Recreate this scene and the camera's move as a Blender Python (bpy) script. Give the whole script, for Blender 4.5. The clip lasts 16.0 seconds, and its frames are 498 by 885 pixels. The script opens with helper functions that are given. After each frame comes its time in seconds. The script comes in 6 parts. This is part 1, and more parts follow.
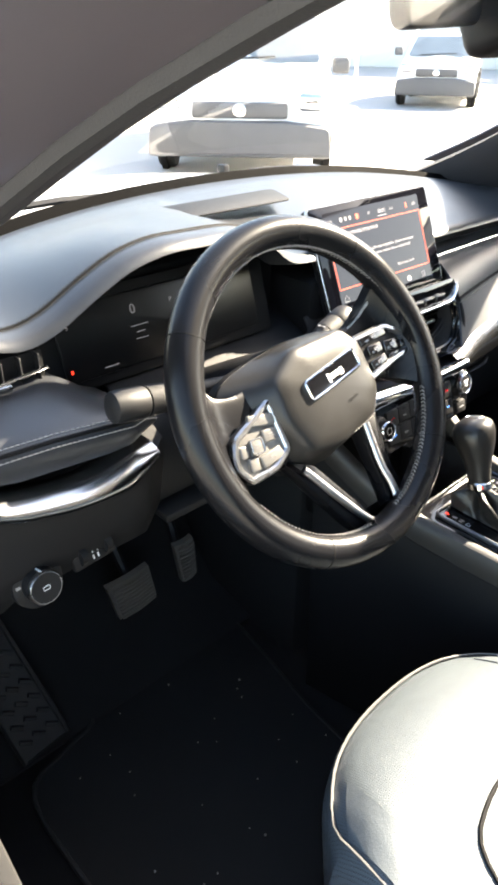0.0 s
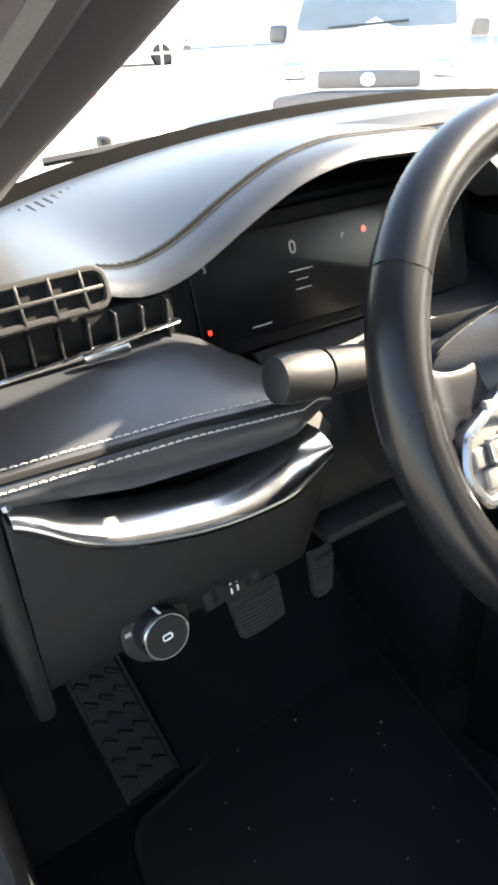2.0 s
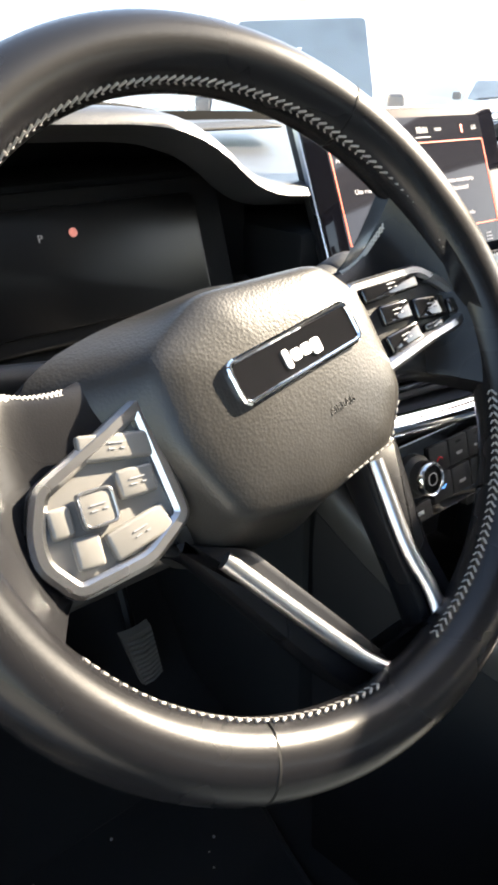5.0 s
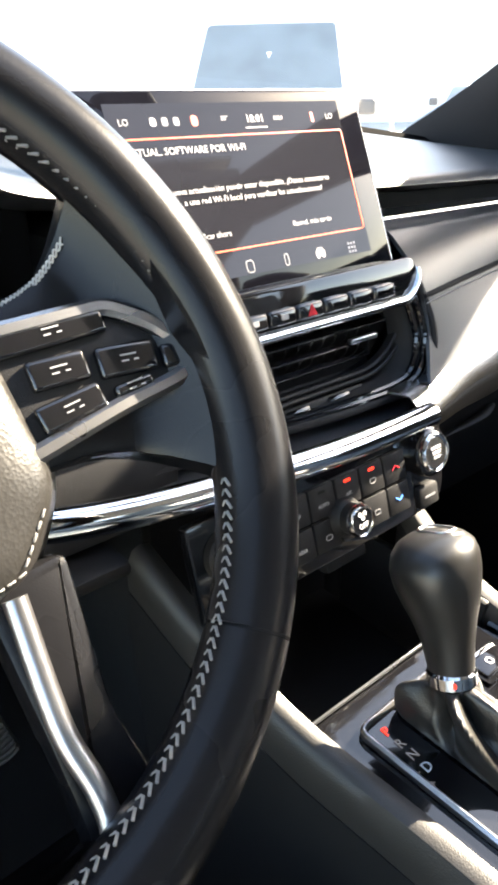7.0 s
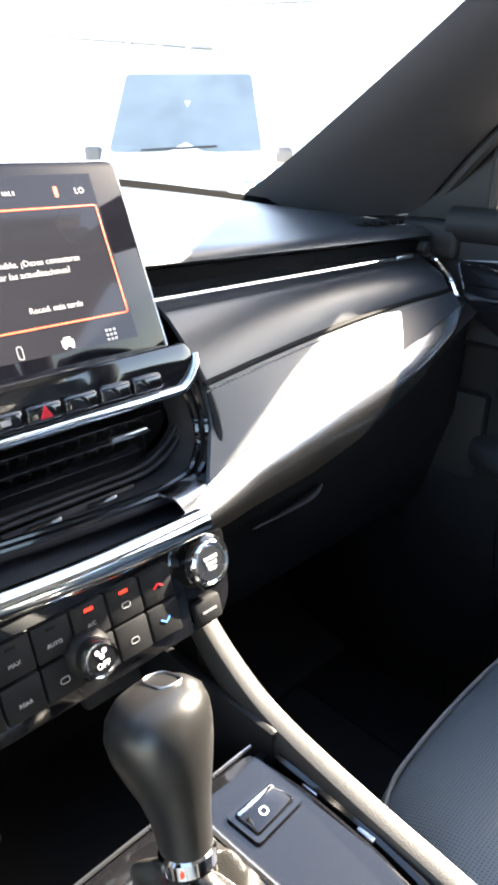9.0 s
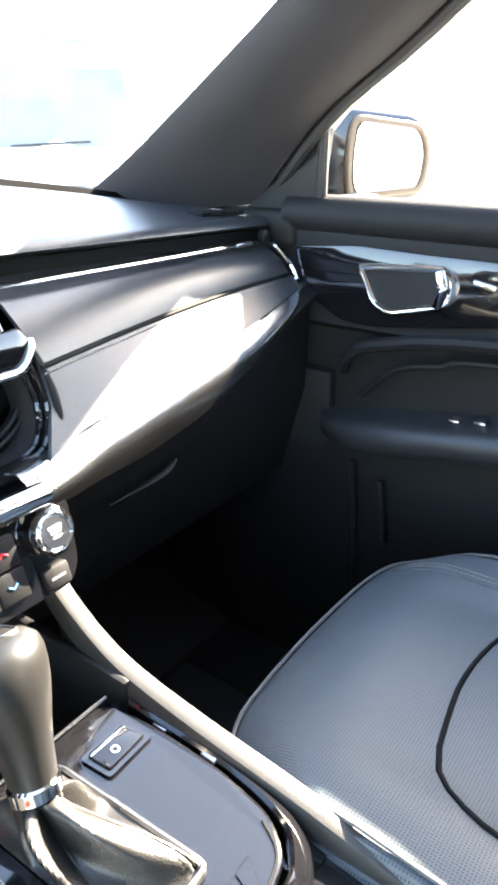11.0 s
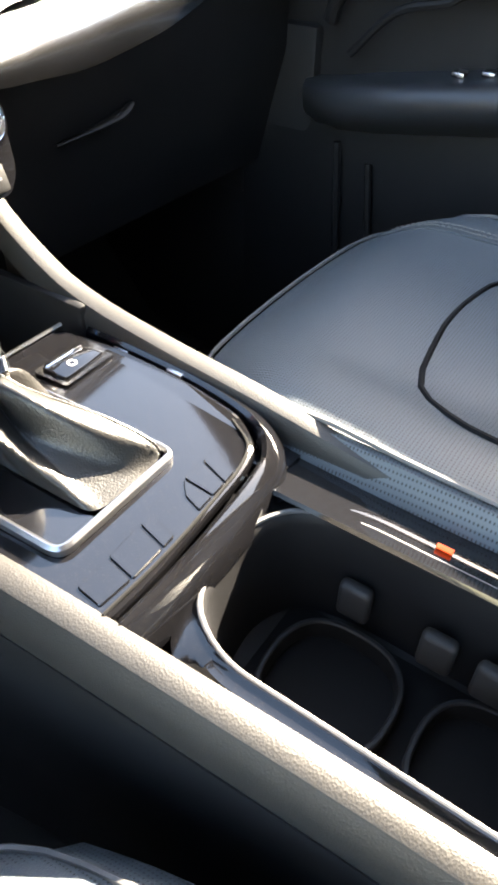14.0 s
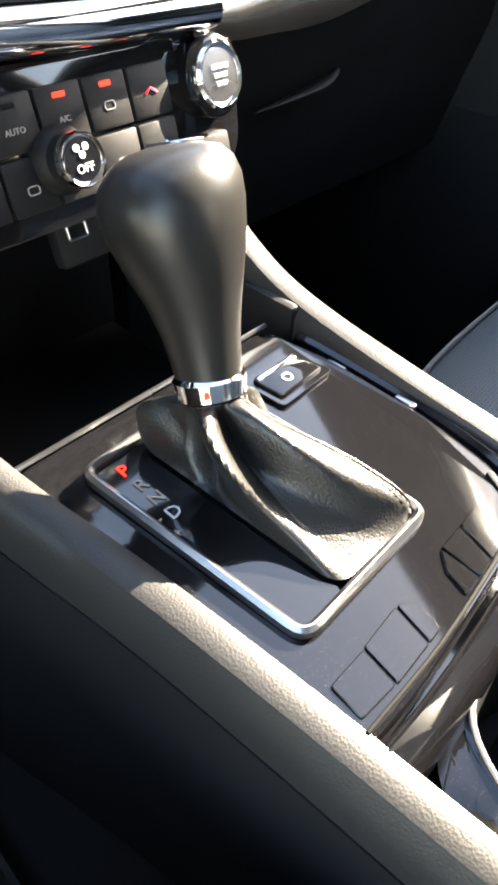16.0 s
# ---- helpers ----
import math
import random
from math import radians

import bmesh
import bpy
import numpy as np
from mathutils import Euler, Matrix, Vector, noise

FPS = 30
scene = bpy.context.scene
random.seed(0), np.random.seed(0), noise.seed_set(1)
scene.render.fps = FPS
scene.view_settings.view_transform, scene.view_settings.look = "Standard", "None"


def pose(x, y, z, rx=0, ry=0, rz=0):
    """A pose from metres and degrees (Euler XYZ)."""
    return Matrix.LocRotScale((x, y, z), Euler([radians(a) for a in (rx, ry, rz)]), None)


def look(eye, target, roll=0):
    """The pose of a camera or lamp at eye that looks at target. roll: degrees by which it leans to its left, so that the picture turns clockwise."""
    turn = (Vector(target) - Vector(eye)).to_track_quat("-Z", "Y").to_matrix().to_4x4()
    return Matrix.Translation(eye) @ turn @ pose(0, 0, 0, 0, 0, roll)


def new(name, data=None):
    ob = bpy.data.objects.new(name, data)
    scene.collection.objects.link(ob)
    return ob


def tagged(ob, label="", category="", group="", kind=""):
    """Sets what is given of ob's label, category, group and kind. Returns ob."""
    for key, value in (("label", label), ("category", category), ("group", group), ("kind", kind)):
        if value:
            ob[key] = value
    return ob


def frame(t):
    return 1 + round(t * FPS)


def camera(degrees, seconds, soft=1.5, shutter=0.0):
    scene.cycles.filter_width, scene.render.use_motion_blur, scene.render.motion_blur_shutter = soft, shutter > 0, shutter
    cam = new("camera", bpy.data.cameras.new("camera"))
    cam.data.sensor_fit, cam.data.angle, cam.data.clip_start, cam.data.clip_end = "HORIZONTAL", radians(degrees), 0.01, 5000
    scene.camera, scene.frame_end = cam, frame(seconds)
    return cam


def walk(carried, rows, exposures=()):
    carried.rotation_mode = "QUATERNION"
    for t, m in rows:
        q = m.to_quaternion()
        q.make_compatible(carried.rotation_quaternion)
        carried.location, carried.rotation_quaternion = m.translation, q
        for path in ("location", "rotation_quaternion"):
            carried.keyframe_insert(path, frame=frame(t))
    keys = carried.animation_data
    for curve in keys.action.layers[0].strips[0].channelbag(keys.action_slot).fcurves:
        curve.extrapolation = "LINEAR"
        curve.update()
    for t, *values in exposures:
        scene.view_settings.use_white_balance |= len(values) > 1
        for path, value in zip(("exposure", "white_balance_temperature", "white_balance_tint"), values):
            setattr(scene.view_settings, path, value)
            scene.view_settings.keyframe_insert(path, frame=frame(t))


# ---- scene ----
# ---------- camera and its way ----------
cam = camera(40.4, 16.0, soft=3.4)
PATH = [
    (0, (-0.494, -0.418, 0.95), (0.671, 0.838, -0.082), 0.6),
    (0.5, (-0.462, -0.35, 0.93), (0.695, 0.897, -0.122), 1.3),
    (1, (-0.451, -0.296, 0.911), (0.697, 0.956, -0.145), 0.4),
    (1.5, (-0.445, -0.252, 0.884), (0.603, 1.084, -0.173), -0.7),
    (2, (-0.421, -0.221, 0.837), (0.486, 1.208, -0.228), -2.5),
    (2.5, (-0.394, -0.222, 0.797), (0.476, 1.259, -0.227), -4.0),
    (3, (-0.357, -0.219, 0.779), (0.542, 1.289, -0.178), -3.3),
    (3.5, (-0.326, -0.225, 0.78), (0.627, 1.261, -0.159), -2.5),
    (4, (-0.291, -0.231, 0.773), (0.749, 1.201, -0.159), -2.4),
    (4.5, (-0.246, -0.238, 0.764), (0.833, 1.183, -0.141), -1.4),
    (4.7, (-0.227, -0.237, 0.759), (0.854, 1.175, -0.155), -1.0),
    (6.8, (-0.018, -0.221, 0.749), (1.092, 1.165, -0.17), -1.2),
    (7, (0.002, -0.222, 0.735), (1.124, 1.166, -0.168), -0.8),
    (7.5, (0.063, -0.232, 0.729), (1.178, 1.174, -0.153), -1.1),
    (8, (0.1, -0.23, 0.743), (1.248, 1.151, -0.138), -0.4),
    (8.5, (0.136, -0.234, 0.752), (1.333, 1.117, -0.11), -0.2),
    (9, (0.167, -0.253, 0.754), (1.45, 1.052, -0.051), 0.0),
    (9.5, (0.17, -0.275, 0.758), (1.54, 0.954, -0.025), 0.6),
    (10, (0.166, -0.3, 0.76), (1.594, 0.88, 0.006), 0.0),
    (10.2, (0.162, -0.308, 0.761), (1.618, 0.841, 0.012), 0.3),
    (12.3, (0.163, -0.347, 0.699), (1.579, 0.631, -0.32), 0.0),
    (12.5, (0.162, -0.344, 0.684), (1.556, 0.617, -0.381), 0.1),
    (13, (0.163, -0.343, 0.651), (1.497, 0.573, -0.525), -0.3),
    (13.5, (0.161, -0.348, 0.623), (1.455, 0.523, -0.628), 0.4),
    (14, (0.151, -0.346, 0.604), (1.394, 0.49, -0.721), 1.0),
    (14.5, (0.14, -0.323, 0.589), (1.335, 0.527, -0.771), 0.9),
    (15, (0.134, -0.282, 0.588), (1.288, 0.632, -0.766), 1.2),
    (15.5, (0.136, -0.244, 0.583), (1.255, 0.698, -0.78), 2.0),
    (16, (0.151, -0.215, 0.575), (1.259, 0.723, -0.8), 3.6),
]
EXPOSURES = [(t, e, 7300 if 8 <= t < 11 else 7700, 10) for t, e in ((0, 3.35), (0.5, 3.40), (1, 3.30), (2.5, 3.75), (3.5, 3.65), (4.5, 3.25), (7, 3.55), (8, 3.60), (9, 3.75), (10, 4.10), (12.5, 4.80), (13, 4.35), (14, 4.15), (16, 3.90))]
walk(cam, [(t, look(eye, target, roll)) for t, eye, target, roll in PATH], EXPOSURES)

# ---------- world, sun ----------
SUN_DIR = Vector((1.0, -0.105, 0.635)).normalized()
wd = bpy.data.worlds.new("sky")
scene.world = wd
wd.use_nodes = True
wn = wd.node_tree.nodes
sky = wn.new("ShaderNodeTexSky")
sky.sky_type, sky.sun_disc = "NISHITA", False
sky.sun_elevation = math.asin(SUN_DIR.z)
sky.sun_rotation = math.atan2(SUN_DIR.x, SUN_DIR.y)
wd.node_tree.links.new(sky.outputs[0], wn["Background"].inputs[0])
wn["Background"].inputs[1].default_value = 0.10
sl = bpy.data.lights.new("sun", "SUN")
sl.energy, sl.angle, sl.color = 5.0, radians(0.6), (1.0, 0.94, 0.84)
sun = new("sun", sl)
sun.matrix_world = look(SUN_DIR * 30, (0, 0, 0))

# ---------- materials ----------


def mat(name, col, rough=0.5, metal=0.0, bump=0.0, scale=200.0, vary=0.15, spec=0.5, coat=0.0, emit=0.0, kind="noise", stain=6.0):
    m = bpy.data.materials.new(name)
    m.use_nodes = True
    nt = m.node_tree
    b = nt.nodes["Principled BSDF"]
    lk = nt.links.new
    tc = nt.nodes.new("ShaderNodeTexCoord")
    n1 = nt.nodes.new("ShaderNodeTexNoise")
    n1.inputs["Scale"].default_value, n1.inputs["Detail"].default_value = stain, 4
    lk(tc.outputs["Object"], n1.inputs["Vector"])
    n2 = nt.nodes.new("ShaderNodeTexVoronoi" if kind == "leather" else "ShaderNodeTexNoise")
    n2.inputs["Scale"].default_value = scale
    lk(tc.outputs["Object"], n2.inputs["Vector"])
    mx = nt.nodes.new("ShaderNodeMix")
    mx.data_type = "RGBA"
    lk(n1.outputs[0], mx.inputs[0])
    mx.inputs[6].default_value = (*[c * (1 - vary) for c in col], 1)
    mx.inputs[7].default_value = (*[min(1, c * (1 + vary)) for c in col], 1)
    lk(mx.outputs[2], b.inputs["Base Color"])
    mr = nt.nodes.new("ShaderNodeMapRange")
    mr.inputs[3].default_value, mr.inputs[4].default_value = max(0.02, rough * 0.8), min(1, rough * 1.2)
    lk(n1.outputs[0], mr.inputs[0])
    lk(mr.outputs[0], b.inputs["Roughness"])
    b.inputs["Metallic"].default_value = metal
    b.inputs["Specular IOR Level"].default_value = spec
    b.inputs["Coat Weight"].default_value = coat
    b.inputs["Coat Roughness"].default_value = 0.04
    if bump:
        bp = nt.nodes.new("ShaderNodeBump")
        bp.inputs["Strength"].default_value, bp.inputs["Distance"].default_value = bump, 0.0006
        lk(n2.outputs[0], bp.inputs["Height"])
        lk(bp.outputs[0], b.inputs["Normal"])
    if emit:
        lk(mx.outputs[2], b.inputs["Emission Color"])
        b.inputs["Emission Strength"].default_value = emit
    return m


def dusty(m, amount, col=(0.35, 0.31, 0.25)):
    """Fine pale dust specks over a glossy surface."""
    nt = m.node_tree
    b = nt.nodes["Principled BSDF"]
    src = b.inputs["Base Color"].links[0].from_socket
    tc = nt.nodes.new("ShaderNodeTexCoord")
    v = nt.nodes.new("ShaderNodeTexVoronoi")
    v.inputs["Scale"].default_value = 650
    nt.links.new(tc.outputs["Object"], v.inputs["Vector"])
    r = nt.nodes.new("ShaderNodeMapRange")
    r.inputs[1].default_value, r.inputs[2].default_value, r.inputs[3].default_value, r.inputs[4].default_value = 0.08, 0.22, amount, 0.0
    nt.links.new(v.outputs["Distance"], r.inputs[0])
    mx = nt.nodes.new("ShaderNodeMix")
    mx.data_type = "RGBA"
    nt.links.new(r.outputs[0], mx.inputs[0])
    nt.links.new(src, mx.inputs[6])
    mx.inputs[7].default_value = (*col, 1)
    nt.links.new(mx.outputs[2], b.inputs["Base Color"])
    return m


def dotted(m, scale, depth=0.8, dark=0.25):
    """Perforation: a regular grid of small dark holes in the object's own x and y."""
    nt = m.node_tree
    b = nt.nodes["Principled BSDF"]
    tc = nt.nodes.new("ShaderNodeTexCoord")
    sc = nt.nodes.new("ShaderNodeVectorMath")
    sc.operation = "SCALE"
    sc.inputs["Scale"].default_value = scale
    nt.links.new(tc.outputs["Object"], sc.inputs[0])
    fl = nt.nodes.new("ShaderNodeVectorMath")
    fl.operation = "FRACTION"
    nt.links.new(sc.outputs[0], fl.inputs[0])
    ds = nt.nodes.new("ShaderNodeVectorMath")
    ds.operation = "SUBTRACT"
    ds.inputs[1].default_value = (0.5, 0.5, 0.5)
    nt.links.new(fl.outputs[0], ds.inputs[0])
    ml = nt.nodes.new("ShaderNodeVectorMath")
    ml.operation = "MULTIPLY"
    ml.inputs[1].default_value = (1, 1, 0)
    nt.links.new(ds.outputs[0], ml.inputs[0])
    ln = nt.nodes.new("ShaderNodeVectorMath")
    ln.operation = "LENGTH"
    nt.links.new(ml.outputs[0], ln.inputs[0])
    r = nt.nodes.new("ShaderNodeMapRange")
    r.inputs[1].default_value, r.inputs[2].default_value = 0.16, 0.26
    nt.links.new(ln.outputs["Value"], r.inputs[0])
    src = b.inputs["Base Color"].links[0].from_socket
    mx = nt.nodes.new("ShaderNodeMix")
    mx.data_type = "RGBA"
    nt.links.new(r.outputs[0], mx.inputs[0])
    mx.inputs[6].default_value = (0.015, 0.015, 0.015, 1)
    nt.links.new(src, mx.inputs[7])
    nt.links.new(mx.outputs[2], b.inputs["Base Color"])
    bp = nt.nodes.new("ShaderNodeBump")
    bp.inputs["Strength"].default_value, bp.inputs["Distance"].default_value = depth, 0.0005
    nt.links.new(r.outputs[0], bp.inputs["Height"])
    nt.links.new(bp.outputs[0], b.inputs["Normal"])
    return m


def glass_mat(name, tint=(1, 1, 1), gloss=0.0):
    m = bpy.data.materials.new(name)
    m.use_nodes = True
    nt = m.node_tree
    nt.nodes.remove(nt.nodes["Principled BSDF"])
    tr = nt.nodes.new("ShaderNodeBsdfTransparent")
    tr.inputs[0].default_value = (*tint, 1)
    gl = nt.nodes.new("ShaderNodeBsdfGlossy")
    gl.inputs["Roughness"].default_value = gloss
    lw = nt.nodes.new("ShaderNodeLayerWeight")
    pw = nt.nodes.new("ShaderNodeMath")
    pw.operation = "POWER"
    pw.inputs[1].default_value = 5.0
    nt.links.new(lw.outputs["Facing"], pw.inputs[0])
    fr = nt.nodes.new("ShaderNodeMapRange")
    fr.inputs[3].default_value, fr.inputs[4].default_value = 0.03, 0.25
    nt.links.new(pw.outputs[0], fr.inputs[0])
    mx = nt.nodes.new("ShaderNodeMixShader")
    nt.links.new(fr.outputs[0], mx.inputs[0])
    nt.links.new(tr.outputs[0], mx.inputs[1])
    nt.links.new(gl.outputs[0], mx.inputs[2])
    nt.links.new(mx.outputs[0], nt.nodes["Material Output"].inputs[0])
    return m


M_LEATHER = mat("dash_leather", (0.026, 0.028, 0.032), 0.36, bump=0.2, scale=900, kind="leather", vary=0.2, spec=0.55)
M_WHEEL = mat("wheel_leather", (0.0065, 0.0065, 0.0075), 0.27, bump=0.05, scale=1100, kind="leather", vary=0.25, spec=0.24)
M_AIRBAG = mat("airbag_grain", (0.017, 0.016, 0.015), 0.36, bump=0.16, scale=640, kind="leather", vary=0.2, spec=0.4)
M_PLASTIC = mat("black_plastic", (0.010, 0.010, 0.011), 0.5, bump=0.35, scale=1500, vary=0.25, spec=0.28)
M_SOFT = mat("matt_plastic", (0.010, 0.010, 0.011), 0.6, bump=0.3, scale=1300, kind="leather", vary=0.25, spec=0.25)
M_DARK = mat("deep_black", (0.006, 0.006, 0.0065), 0.75, vary=0.3, spec=0.15)
# blacker than frit itself: the shade on the windscreen border is in this colour
M_FRIT = mat("ceramic_frit", (0.0015, 0.0015, 0.0016), 0.9, vary=0.3, spec=0.03)
M_PIANO = dusty(mat("piano_black", (0.005, 0.005, 0.006), 0.07, coat=0.35, vary=0.3), 0.08)
M_GLOSS = mat("gloss_black", (0.006, 0.006, 0.007), 0.08, coat=0.6, vary=0.3)
M_CHROME = mat("chrome", (0.82, 0.83, 0.85), 0.08, metal=1.0, vary=0.05)
# satin of the left wheel pod and keys, paled for the sun glare on them
M_SUNBTN = mat("sunlit_satin_button", (0.13, 0.125, 0.118), 0.33, coat=0.3, vary=0.1)
M_SATIN = mat("satin_metal", (0.42, 0.42, 0.43), 0.28, metal=1.0, vary=0.08)
M_BLADE = mat("blade_gloss", (0.52, 0.525, 0.535), 0.20, metal=1.0, coat=0.5, vary=0.1)
M_CARPET = mat("carpet", (0.014, 0.0135, 0.0135), 0.95, bump=1.0, scale=2500, vary=0.5, stain=60)
M_MAT = dusty(mat("floor_mat", (0.013, 0.0128, 0.013), 0.95, bump=1.0, scale=2200, vary=0.45, stain=40), 0.0)
M_RUBBER = mat("rubber", (0.022, 0.021, 0.021), 0.6, bump=0.4, scale=700, vary=0.3)
M_PEDAL = mat("pedal_rubber", (0.16, 0.14, 0.12), 0.55, bump=0.4, scale=500, vary=0.35)
M_SEAT = mat("seat_leather", (0.084, 0.098, 0.110), 0.42, bump=0.4, scale=900, kind="leather", vary=0.15)
M_PERF = dotted(mat("perforated_leather", (0.084, 0.101, 0.114), 0.45, vary=0.15), 380, 0.6)
M_STITCH = mat("thread", (0.42, 0.40, 0.37), 0.8, bump=0.5, scale=3000)
M_DSTITCH = mat("dark_thread", (0.03, 0.03, 0.03), 0.8, bump=0.5, scale=3000)
M_PIPING = mat("piping", (0.10, 0.10, 0.10), 0.5)
M_LINER = mat("headliner", (0.30, 0.29, 0.28), 0.95, bump=0.5, scale=1500, vary=0.08)
M_BODY = mat("plum_grey_body", (0.070, 0.060, 0.066), 0.35, coat=0.3, vary=0.1, stain=3)
M_PILLAR = mat("pillar_fabric", (0.026, 0.024, 0.028), 0.8, bump=0.6, scale=1200, vary=0.12)
M_RAIL = mat("rail_leather", (0.026, 0.0245, 0.023), 0.45, bump=0.22, scale=800, kind="leather", vary=0.2)
M_BOOT = mat("boot_leather", (0.017, 0.016, 0.0148), 0.37, bump=0.3, scale=750, kind="leather", vary=0.2)
M_KNOB = mat("knob_leather", (0.013, 0.0125, 0.012), 0.34, bump=0.06, scale=1200, kind="leather", vary=0.2)
M_SCREEN = mat("screen_glass", (0.004, 0.004, 0.006), 0.04, spec=0.28, vary=0.1)
M_CLUSTER = mat("cluster_glass", (0.004, 0.004, 0.0045), 0.30, vary=0.2, spec=0.2)
M_THREAD = mat("wheel_thread", (0.22, 0.21, 0.20), 0.8, bump=0.5, scale=3000)
M_WHITE = mat("print_white", (0.75, 0.75, 0.75), 0.6, vary=0.05)
M_LIT = mat("lit_white", (0.26, 0.25, 0.26), 0.5, emit=0.22, vary=0.02)
M_DIM = mat("lit_dim", (0.17, 0.17, 0.18), 0.5, emit=0.06, vary=0.02)
M_RED = mat("lit_red", (0.6, 0.02, 0.01), 0.5, emit=0.5, vary=0.05)
M_ORANGE = mat("lit_orange", (0.6, 0.06, 0.015), 0.5, emit=0.25, vary=0.05)
M_LAMP = mat("dim_warning_pink", (0.45, 0.16, 0.14), 0.5, emit=0.12, vary=0.05)
M_BLUE = mat("print_blue", (0.05, 0.2, 0.6), 0.5, emit=0.4, vary=0.05)
M_PAINT = mat("white_paint", (0.78, 0.78, 0.77), 0.2, coat=1.0, vary=0.03, stain=2)
M_PAINT2 = mat("silver_paint", (0.5, 0.5, 0.5), 0.25, metal=0.4, coat=1.0, vary=0.05, stain=2)
M_PAINT5 = mat("beige_paint", (0.6, 0.55, 0.5), 0.25, coat=1.0, vary=0.05, stain=2)
M_PAINT3 = mat("brown_paint", (0.28, 0.16, 0.12), 0.25, coat=1.0, vary=0.05, stain=2)
M_PAINT4 = mat("blue_paint", (0.08, 0.25, 0.45), 0.25, coat=1.0, vary=0.05, stain=2)
M_REDP = mat("red_lens", (0.6, 0.02, 0.03), 0.2, coat=1.0, vary=0.1)
M_TYRE = mat("tyre", (0.03, 0.03, 0.03), 0.85, bump=0.6, scale=80)
M_BUMPER = mat("grey_plastic", (0.09, 0.09, 0.095), 0.6, bump=0.3, scale=300, vary=0.2)
M_AUTOGLASS = mat("car_glass", (0.17, 0.20, 0.22), 0.15, coat=0.2, vary=0.25, stain=3)
M_GROUND = mat("concrete_ground", (0.42, 0.41, 0.39), 0.9, bump=0.6, scale=30, vary=0.15, stain=0.4)
M_WALL = mat("pale_render", (0.72, 0.70, 0.66), 0.9, bump=0.3, scale=20, vary=0.06, stain=0.5)
M_WALL2 = mat("grey_render", (0.36, 0.37, 0.40), 0.9, bump=0.3, scale=20, vary=0.1, stain=0.5)
M_FLAG = mat("flag_orange", (0.75, 0.38, 0.26), 0.8)
M_FLAG2 = mat("flag_red", (0.62, 0.30, 0.30), 0.8)
M_LEAF = mat("foliage", (0.06, 0.09, 0.04), 0.7, vary=0.5, stain=20)
M_GLASS = glass_mat("windscreen_glass", (0.97, 0.98, 0.98))
# tan base colour puts warm sunlight into the door mirror's rim
M_MIRRIM = mat("mirror_rim_sunlit", (0.15, 0.105, 0.065), 0.5, vary=0.15)
M_MIRROR = mat("mirror_glass", (0.85, 0.86, 0.88), 0.02, metal=1.0, vary=0.02)

# ---------- mesh helpers ----------


def obj(name, bm, material, smooth=True, weld=0.0):
    me = bpy.data.meshes.new(name)
    if weld:
        bmesh.ops.remove_doubles(bm, verts=bm.verts, dist=weld)
    bmesh.ops.recalc_face_normals(bm, faces=bm.faces)
    bm.to_mesh(me)
    bm.free()
    if smooth:
        for p in me.polygons:
            p.use_smooth = True
        me.set_sharp_from_angle(angle=radians(42))
    me.materials.append(material)
    return new(name, me)


def part(name, bm, material, parent, label="", smooth=True):
    ob = obj(name, bm, material, smooth)
    ob.parent = parent
    ob.matrix_parent_inverse = Matrix.Identity(4)
    if label:
        ob["label"] = label
    return ob


def thing(name, label, category, at=(0, 0, 0), group="", kind="", m=None):
    e = new(name)
    e.empty_display_size = 0.05
    e.matrix_basis = m if m is not None else Matrix.Translation(at)
    return tagged(e, label, category, group, kind)


def wpart(name, bm, material, parent, label="", smooth=True):
    """A part whose mesh is given in world coordinates."""
    inv = parent.matrix_basis.inverted()
    if parent.parent:
        inv = (parent.parent.matrix_basis @ parent.matrix_basis).inverted()
    bmesh.ops.transform(bm, matrix=inv, verts=bm.verts)
    return part(name, bm, material, parent, label, smooth)


def shell(bm, thick):
    """Gives an open sheet a back side thick away, and rims."""
    bmesh.ops.recalc_face_normals(bm, faces=bm.faces)
    bm.normal_update()
    if thick < 0:
        # a sheet that faces the cabin: its back side lies forward and down
        if sum(f.normal.dot(Vector((0, -1, 1))) * f.calc_area() for f in bm.faces) < 0:
            bmesh.ops.reverse_faces(bm, faces=bm.faces)
            bm.normal_update()
        thick = -thick
    front, rim_edges = list(bm.faces), [e for e in bm.edges if e.is_boundary]
    twin = {v: bm.verts.new(v.co - v.normal * thick) for v in list(bm.verts)}
    for f in front:
        bm.faces.new([twin[v] for v in reversed(f.verts)])
    for e in rim_edges:
        a, b = e.verts
        try:
            bm.faces.new((a, b, twin[b], twin[a]))
        except ValueError:
            pass


def grid(rows, thick=0.0, close_u=False, close_v=False):
    """A sheet through rows of points; thick gives it a back side and rims."""
    bm = bmesh.new()
    vs = [[bm.verts.new(p) for p in r] for r in rows]
    nu, nv = len(rows), len(rows[0])
    for i in range(nu if close_u else nu - 1):
        for j in range(nv if close_v else nv - 1):
            a, b = i, (i + 1) % nu
            c, d = j, (j + 1) % nv
            try:
                bm.faces.new((vs[a][c], vs[b][c], vs[b][d], vs[a][d]))
            except ValueError:
                pass
    if thick:
        shell(bm, thick)
    return bm


def caps(bm):
    bmesh.ops.holes_fill(bm, edges=[e for e in bm.edges if e.is_boundary], sides=0)
    return bm


